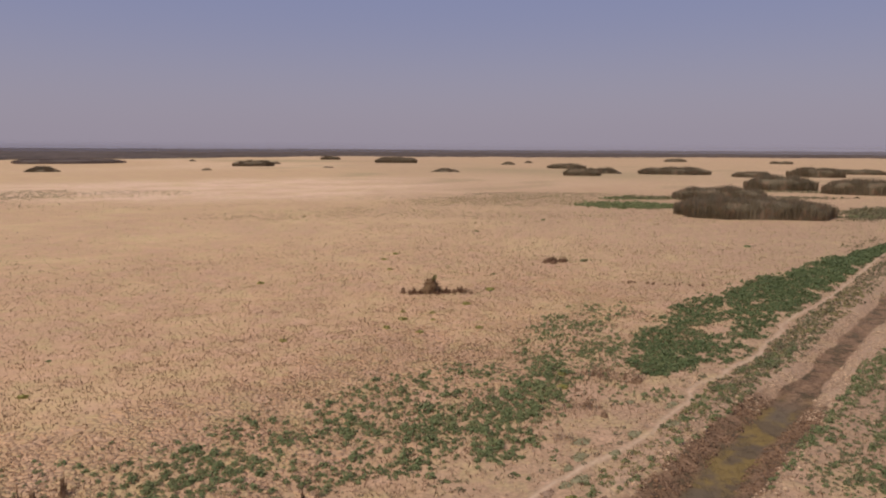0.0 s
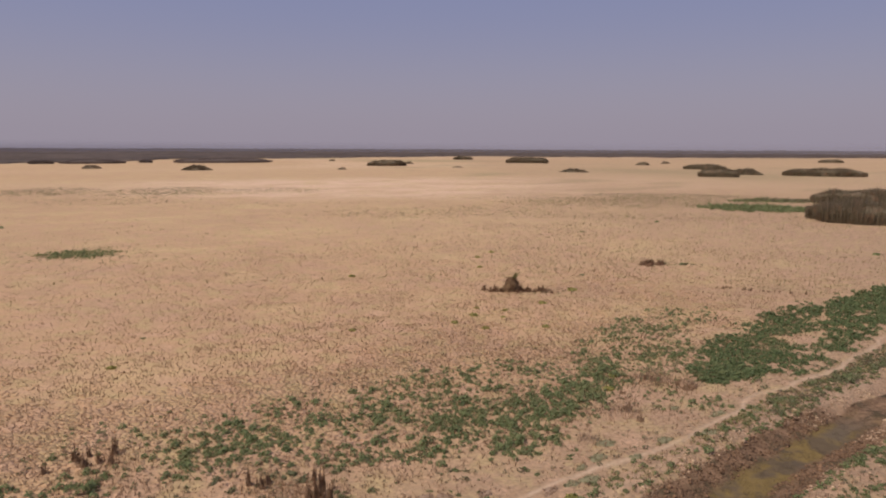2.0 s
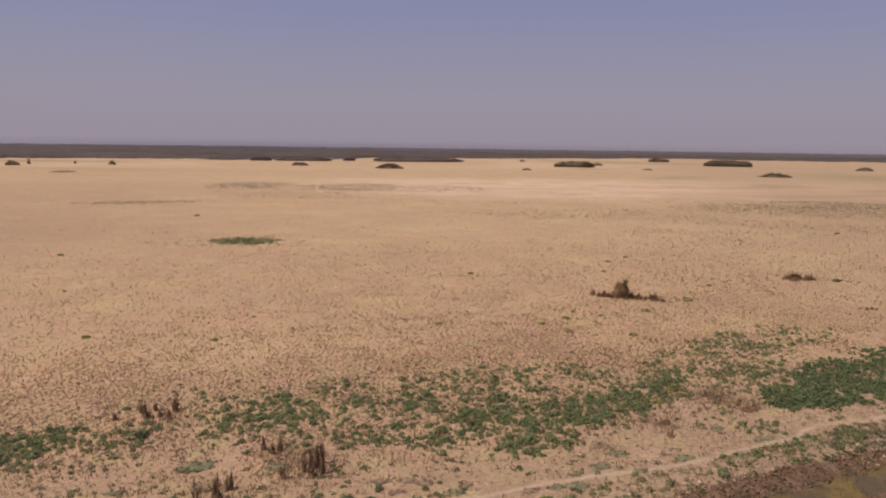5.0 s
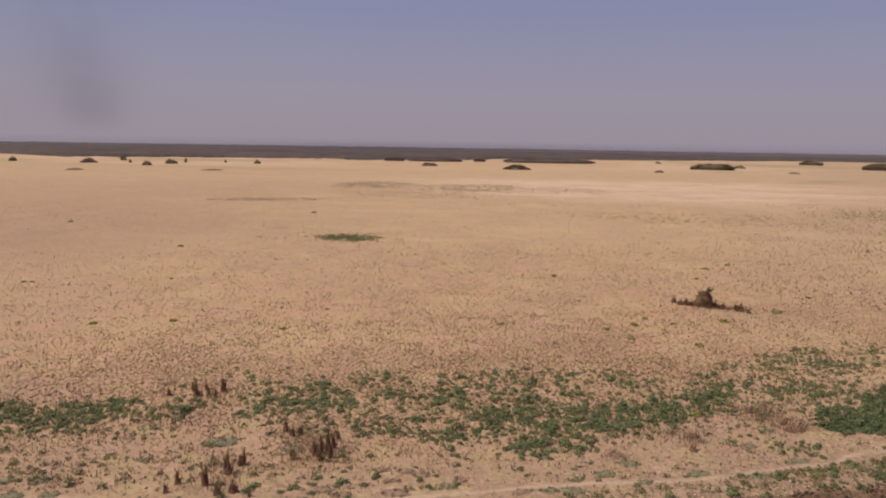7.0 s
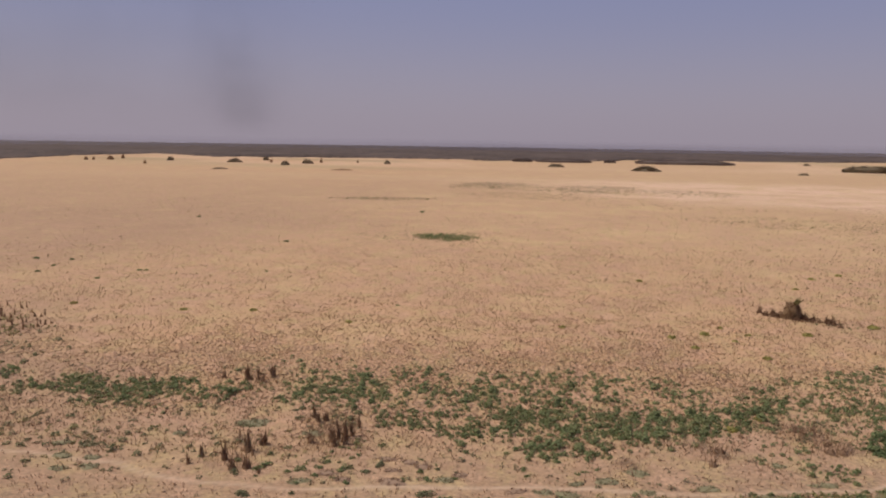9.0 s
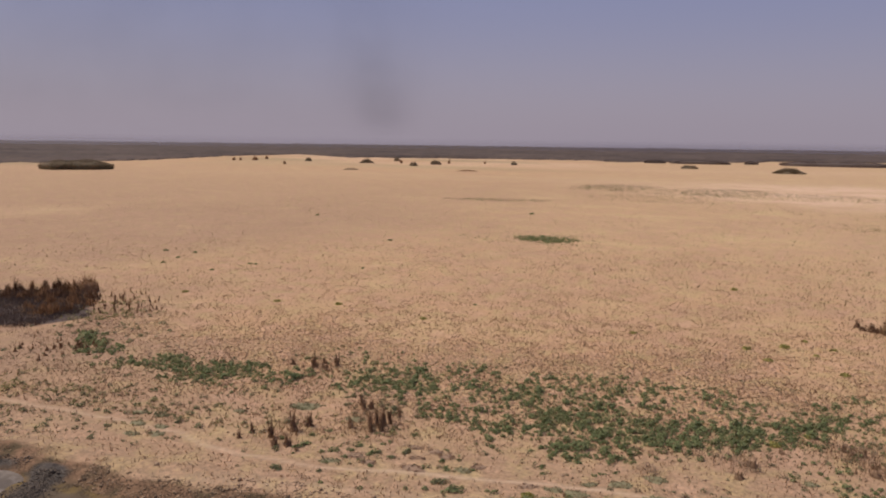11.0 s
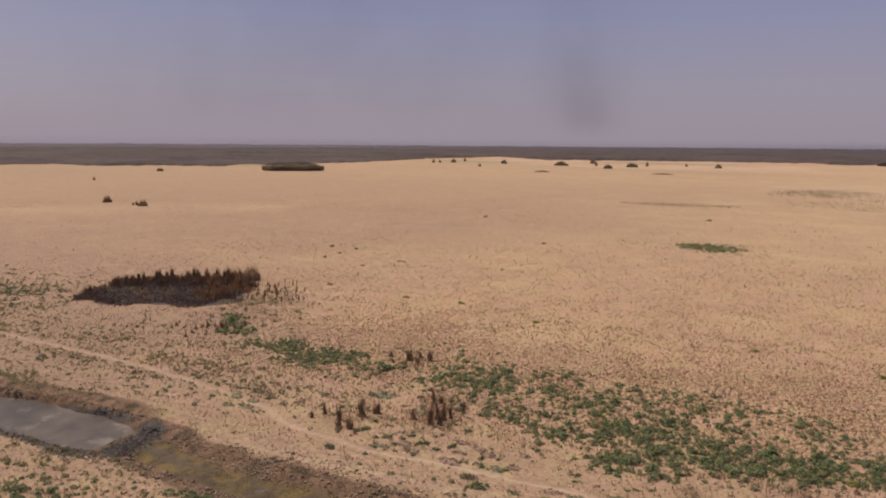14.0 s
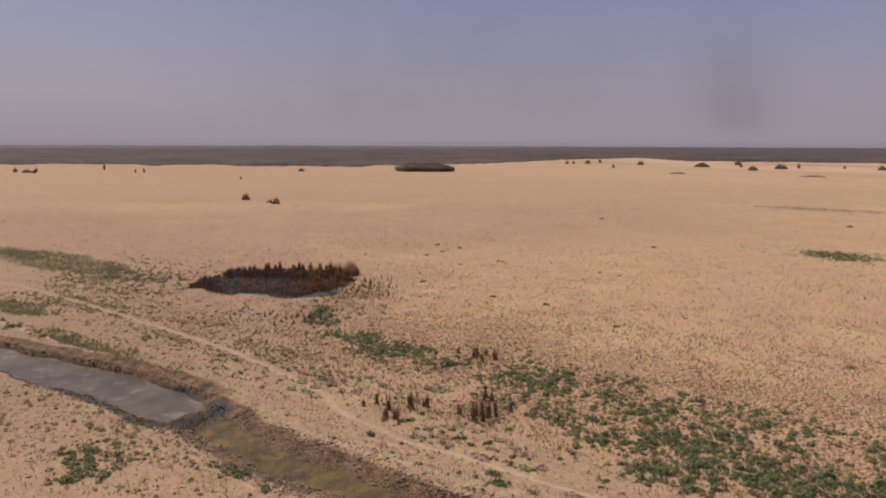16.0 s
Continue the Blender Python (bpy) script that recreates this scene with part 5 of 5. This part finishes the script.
# ---- reed islands out on the flat ----
def reed_island(x, y, length, depth, height, turn, mat=None, label="dense grey-brown reed island on the pale flat", name="reed_island", group="reed islands", boxy=False):
    """A domed, shaggy stand of reeds: a lumpy core and thousands of blades."""
    height, depth, small = height * (1.2 if length > 14 else 1.5), depth * 1.1, length < 30 and not boxy
    n, m = 40, 7
    a, g = np.meshgrid(np.linspace(0, 2 * np.pi, n, endpoint=False), np.linspace(0, 1, m))
    a, g = a.ravel(), g.ravel()
    seed = int(abs(x * 7 + y)) % 900
    rim = 1 + (0.3 if small else 0.16) * wave(3 * np.cos(a), 3 * np.sin(a), 1.0, seed)
    r = rim * np.cos(g * np.pi / 2) ** (0.9 if small else 0.45)
    core_z = height * (0.42 if length < 30 else 0.72) * np.sin(g * np.pi / 2) ** (0.9 if small else 0.5) * (1 + 0.15 * wave(6 * r * np.cos(a), 6 * r * np.sin(a), 1, seed + 1))
    ca, sa = np.sign(np.cos(a)) * np.abs(np.cos(a)) ** 0.7, np.sign(np.sin(a)) * np.abs(np.sin(a)) ** 0.8
    verts = np.c_[r * ca * length / 2 * 0.94, r * sa * depth / 2 * 0.94, core_z - 0.2 * (g == 0)]
    i = np.arange(n * (m - 1))
    j = i // n * n + (i + 1) % n
    holder = new(name, mesh_of(name, verts, np.c_[i, j, j + n, i + n], mat or REED))
    holder.matrix_basis = pose(x, y, 0, 0, 0, turn)
    count = int(np.clip(length * depth * 19, 700 if boxy else 260, 21000))
    w, q = rng.uniform(0, 2 * np.pi, count), np.sqrt(rng.uniform(0, 1, count))
    q = q * (1 + 0.16 * wave(3 * np.cos(w), 3 * np.sin(w), 1.0, seed))
    px, py = q * np.sign(np.cos(w)) * np.abs(np.cos(w)) ** 0.7 * length / 2, q * np.sign(np.sin(w)) * np.abs(np.sin(w)) ** 0.8 * depth / 2
    tall = height * rng.uniform(0.3 if length < 20 else 0.62, 1.0, count) * (1 - 0.75 * np.clip(q, 0, 1) ** 2.2 if small else 1 - 0.38 * np.clip(q, 0, 1) ** 5) * (1 + 0.2 * wave(px, py, max(2.0, length / 9), seed + 2))
    wide = 0.05 + height * 0.014 * rng.uniform(0.6, 1.4, count)
    part("reed_crown", mesh_of("reed_crown", *blades(np.c_[px, py, np.zeros(count)], tall, wide, 0.07 if length > 20 else 0.16), mat or REED), holder, "shaggy upright reed stalks")["kind"] = "stuff"
    return tagged(holder, label, "reeds", group)


# x, y, length, depth, height, turn
ISLANDS = [(179, 130, 51, 22, 6.0, -38), (236, 192, 38, 16, 5.5, -38), (333, 233, 35, 18, 7.2, -45), (335, 183.5, 40, 16, 7.2, -55), (474, 360, 30, 14, 4.2, -48), (524, 338, 42, 16, 7.0, -52),
           (622, 362, 44, 14, 4.5, -52), (460, 431, 58, 16, 6.0, -45)]
ISLANDS_FAR = [(365, 442, 30, 14, 5.8, -40), (420, 475, 26, 12, 5.5, -40), (490, 618, 40, 16, 5.0, -38), (940, 880, 34, 12, 5.0, -45), (968, 692, 32, 12, 4.0, -52), (530, 794, 18, 9, 4.6, -34),
               (623, 876, 13, 7, 3.0, -34), (428, 938, 64, 18, 7.5, -26), (434, 1232, 33, 14, 6.0, -20)]
ISLANDS_NORTH = [(189, 822, 46, 16, 6.2, -14), (242, 918, 13, 6, 3.4, -14), (304, 566, 24, 10, 3.6, -30), (109, 688, 9, 4, 2.0, -10), (174, 1134, 10, 5, 2.8, -8), (-30, 692, 27, 10, 4.8, 0),
                 (-131, 768, 18, 9, 4.2, 8), (249, 736, 11, 4, 1.6, -15)]
BUSHES = [(-469, 650, 15, 8, 5.0, 35), (-496, 756, 8, 5, 4.2, 33), (-377, 603, 9, 6, 3.6, 32), (-387, 667, 13, 7, 4.0, 30), (-317, 725, 7, 5, 3.8, 24), (-560, 656, 8, 5, 4.0, 40),
          (-361, 473, 13, 4, 1.2, 37), (-270, 517, 17, 4, 1.4, 28), (-558, 220, 5, 3, 3.2, 68), (-271, 73.5, 3.2, 2.6, 2.5, 70), (-245, 77, 3.2, 2.4, 2.1, 70), (-635, 18, 8, 3, 2.6, 85)]
SLIM = [(-439, 677, 3, 4.2), (-396, 715, 3, 4.4), (-363, 744, 2.2, 3.4), (-673, 81, 1.6, 5.6), (-592, 98, 1.4, 3.6), (-595, 92, 1.2, 3.2), (-445, 129, 1.3, 1.8), (-650, 26, 2, 3.2), (-249.5, 76.5, 0.9, 1.3),
        (-251.5, 76.0, 0.8, 1.1), (-638, 610, 4, 4.2), (-634, 617, 3, 3.6), (-626, 634, 7, 4.2), (-660, 691, 4, 4.6), (-500, 545, 3, 3.0), (-650, 11, 4, 3.2), (-620, 22, 3, 3.0)]
for row in ISLANDS + ISLANDS_FAR + ISLANDS_NORTH:
    reed_island(*row)
reed_island(-512, 318, 48, 34, 6.2, 58, REED, "broad grey-brown reed stand before the marsh")
for row in BUSHES:
    reed_island(*row, REED_DRY if row[0] > -300 else REED, "small dark brown bush far out on the flat", "far_bush", "far bushes")
for fx_, fy_, fw, fh in SLIM:
    reed_island(fx_, fy_, fw, fw * 0.8, fh, 0, REED_DRY, "lone slim dark bush on the flat", "slim_bush", "far bushes")
for row in [(2, 1035, 132, 50, 5.6, 8), (-218, 990, 27, 16, 4.2, 10), (-160, 1005, 74, 30, 4.6, 10), (-99, 1040, 17, 12, 4.4, 6)]:
    reed_island(*row, MARSH_REED, "dark brown reed stand at the edge of the marsh", "marsh_stand", "stands at the marsh edge", True)
reed_island(-86.4, 30.7, 3.1, 2.7, 2.3, 50, REED_DRY, "round brown clump of dry reeds by the burnt bed", "reed_clump", "reed clumps")
build_far_marsh()


# ---- thin smoke column far beyond the marsh ----
def build_smoke():
    m = bpy.data.materials.new("thin_smoke")
    m.use_nodes = True
    n, l = m.node_tree.nodes, m.node_tree.links
    n.clear()
    place = n.new("ShaderNodeTexCoord").outputs["Object"]
    puff = noise_node(n, l, place, 0.0022, 4, 0.55)
    dense = math_node(n, l, "MULTIPLY", attribute(n, "thick"), ramp_node(n, l, puff, 0.0, 0.7))
    dense = math_node(n, l, "MULTIPLY", dense, 0.235)
    grey = n.new("ShaderNodeBsdfDiffuse")
    grey.inputs["Color"].default_value = (0.16, 0.14, 0.15, 1)
    clear = n.new("ShaderNodeBsdfTransparent")
    both = n.new("ShaderNodeMixShader")
    l.new(dense, both.inputs[0])
    l.new(clear.outputs[0], both.inputs[1])
    l.new(grey.outputs[0], both.inputs[2])
    l.new(both.outputs[0], n.new("ShaderNodeOutputMaterial").inputs["Surface"])
    x, q = np.meshgrid(np.linspace(-2900, 2900, 117), np.linspace(0, 1, 25))
    x, q = x.ravel(), q.ravel()
    i = (np.arange(24)[:, None] * 117 + np.arange(116)).ravel()
    me = mesh_of("smoke_column", np.c_[x, 0 * x, 40 + 1300 * q], np.c_[i, i + 1, i + 118, i + 117], m, smooth=True)
    wide, lean = 140 + 280 * q, 1088 - 260 * q ** 1.5
    column = np.exp(-((x - lean) / wide) ** 2) * step(-0.02, 0.1, q) * (0.25 + 0.75 * np.exp(-((q - 0.16) / 0.34) ** 2))
    drift = 0.6 * np.exp(-((x + 500) / 1400) ** 2) * step(0.0, 0.2, q)
    thick = (column + drift) * step(1, 0.7, q) * step(2900, 1900, np.abs(x))
    me.attributes.new("thick", "FLOAT", "POINT").data.foreach_set("value", np.clip(thick, 0, 1).astype(np.float32))
    ob = new("smoke_column", me)
    az = radians(-48)
    ob.matrix_basis = pose(4300 * math.sin(az), 4300 * math.cos(az), 0, 0, 0, 48)
    tagged(ob, "faint grey smoke column and drift beyond the marsh", "smoke", kind="structure")


build_smoke()


def build_haze_sheet():
    """An added see-through lilac sheet that imitates distance haze over the far marsh."""
    m = bpy.data.materials.new("far_haze_film")
    m.use_nodes = True
    n, l = m.node_tree.nodes, m.node_tree.links
    n.clear()
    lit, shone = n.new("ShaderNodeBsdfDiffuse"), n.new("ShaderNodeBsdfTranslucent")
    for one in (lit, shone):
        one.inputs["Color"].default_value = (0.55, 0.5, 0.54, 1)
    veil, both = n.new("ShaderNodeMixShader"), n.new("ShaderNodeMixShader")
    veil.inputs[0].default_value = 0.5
    l.new(lit.outputs[0], veil.inputs[1])
    l.new(shone.outputs[0], veil.inputs[2])
    l.new(attribute(n, "thick"), both.inputs[0])
    l.new(n.new("ShaderNodeBsdfTransparent").outputs[0], both.inputs[1])
    l.new(veil.outputs[0], both.inputs[2])
    l.new(both.outputs[0], n.new("ShaderNodeOutputMaterial").inputs["Surface"])
    a, q = np.meshgrid(np.radians(np.arange(-110, 80.5, 2.0)), np.linspace(0, 1, 13))
    k = a.shape[1]
    a, q = a.ravel(), q.ravel()
    i = (np.arange(12)[:, None] * k + np.arange(k - 1)).ravel()
    me = mesh_of("haze_sheet", np.c_[2700 * np.sin(a), 2700 * np.cos(a), 1 + 44 * q], np.c_[i, i + 1, i + k + 1, i + k], m, smooth=True)
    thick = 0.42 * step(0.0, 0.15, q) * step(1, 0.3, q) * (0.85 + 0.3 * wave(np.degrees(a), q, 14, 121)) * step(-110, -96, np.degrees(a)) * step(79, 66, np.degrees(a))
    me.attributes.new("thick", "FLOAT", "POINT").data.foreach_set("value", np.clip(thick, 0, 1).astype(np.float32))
    tagged(new("haze_sheet", me), "thin lilac sheet standing in for haze over the far marsh", "haze", kind="structure")


build_haze_sheet()


# ---- plates of dried mud on the cracked flat ----
import collections
from mathutils.geometry import delaunay_2d_cdt


def build_plates():
    """Irregular many-sided plates with open cracks between them."""
    gap = 0.52
    u, v = np.meshgrid(np.arange(-68, 80, gap), np.arange(15, 60, gap))
    u, v = u.ravel() + rng.uniform(-0.62, 0.62, u.size) * gap, v.ravel() + rng.uniform(-0.62, 0.62, v.size) * gap
    x, y = to_xy(u, v)
    cracked = dict(ground_masks(x, y))["cracked"]
    wanted = (cracked + 0.22 * wave(x, y, 5, 97) + rng.uniform(-0.18, 0.18, len(x)) > 0.42 + 0.75 * np.maximum.reduce([step(34, 60, v), step(-48, -68, u), step(58, 80, u)])) & (np.abs(v - np.interp(u, TRAIL_U, TRAIL_V)) > 1.2)
    _, _, tris, _, _, _ = delaunay_2d_cdt([Vector((float(a), float(b))) for a, b in zip(u, v)], [], [], 0, 1e-6, False)
    tris = np.array(tris)
    a, b, c = (np.c_[u, v][tris[:, k]] for k in range(3))
    # corners of the plates: middles between three neighbours
    d = 2 * (a[:, 0] * (b[:, 1] - c[:, 1]) + b[:, 0] * (c[:, 1] - a[:, 1]) + c[:, 0] * (a[:, 1] - b[:, 1]))
    sa, sb, sc = (a ** 2).sum(1), (b ** 2).sum(1), (c ** 2).sum(1)
    hub = np.c_[sa * (b[:, 1] - c[:, 1]) + sb * (c[:, 1] - a[:, 1]) + sc * (a[:, 1] - b[:, 1]), sa * (c[:, 0] - b[:, 0]) + sb * (a[:, 0] - c[:, 0]) + sc * (b[:, 0] - a[:, 0])] / d[:, None]
    ring = collections.defaultdict(list)
    for k, three in enumerate(tris):
        for one in three:
            ring[int(one)].append(k)
    plates = []
    for one in np.nonzero(wanted)[0]:
        q = hub[ring[int(one)]]
        if len(q) < 4 or np.hypot(*(q - (u[one], v[one])).T).max() > 1.0:
            continue
        mid = q.mean(0)
        q = q[np.argsort(np.arctan2(q[:, 1] - mid[1], q[:, 0] - mid[0]))]
        reach = np.maximum(np.hypot(*(q - mid).T), 0.1)[:, None]
        open_by = np.clip(rng.lognormal(-4.15, 0.75, (len(q), 1)), 0.003, 0.055)
        top, foot = mid + (q - mid) * np.maximum(1 - open_by / reach, 0.3), mid + (q - mid) * np.maximum(1 - 0.4 * open_by / reach, 0.4)
        plates.append((mid, top, foot))
    mids = np.array([p[0] for p in plates])
    mx, my = to_xy(mids[:, 0], mids[:, 1])
    base = ground_height(mx, my)
    near = set(np.argsort(np.hypot(mids[:, 0] + 28, mids[:, 1] - 24))[:300].tolist())

    def plate_mesh(name, which, shift):
        verts, faces, foot_shade, at = [], [], [], 0
        for k in which:
            _, top, foot = plates[k]
            n = len(top)
            # plate feet darkened by way of the wet mask: crack shade set as colour
            foot_shade += [0.0] * n + [0.15] * n
            verts.append(np.c_[np.concatenate([top, foot]), np.r_[np.full(n, base[k] + 0.045 + rng.normal(0, 0.012)) + rng.normal(0, 0.007, n), np.full(n, base[k] - 0.012)]])
            faces += [(at, at + j, at + j + 1) for j in range(1, n - 1)]
            for j in range(n):
                h = (j + 1) % n
                faces += [(at + n + j, at + n + h, at + h), (at + n + j, at + h, at + j)]
            at += 2 * n
        verts = np.concatenate(verts)
        x, y = to_xy(verts[:, 0], verts[:, 1])
        me = mesh_of(name, np.c_[x, y, verts[:, 2]] - shift, np.array(faces), MUD)
        set_masks(me, [(k, w * 0.3 if k == "cracked" else np.maximum(w, foot_shade) if k == "wet" else w) for k, w in ground_masks(x, y)])
        return me

    for k in sorted(near):
        shift = np.array([mx[k], my[k], base[k]])
        part("mud_plate", plate_mesh("mud_plate", [k], shift), GROUND, place=tuple(shift))
    sheet = part("mud_plates", plate_mesh("mud_plates", [k for k in range(len(plates)) if k not in near], np.zeros(3)), GROUND, "tan plates of dried mud with open cracks")
    sheet["kind"] = "stuff"


build_plates()
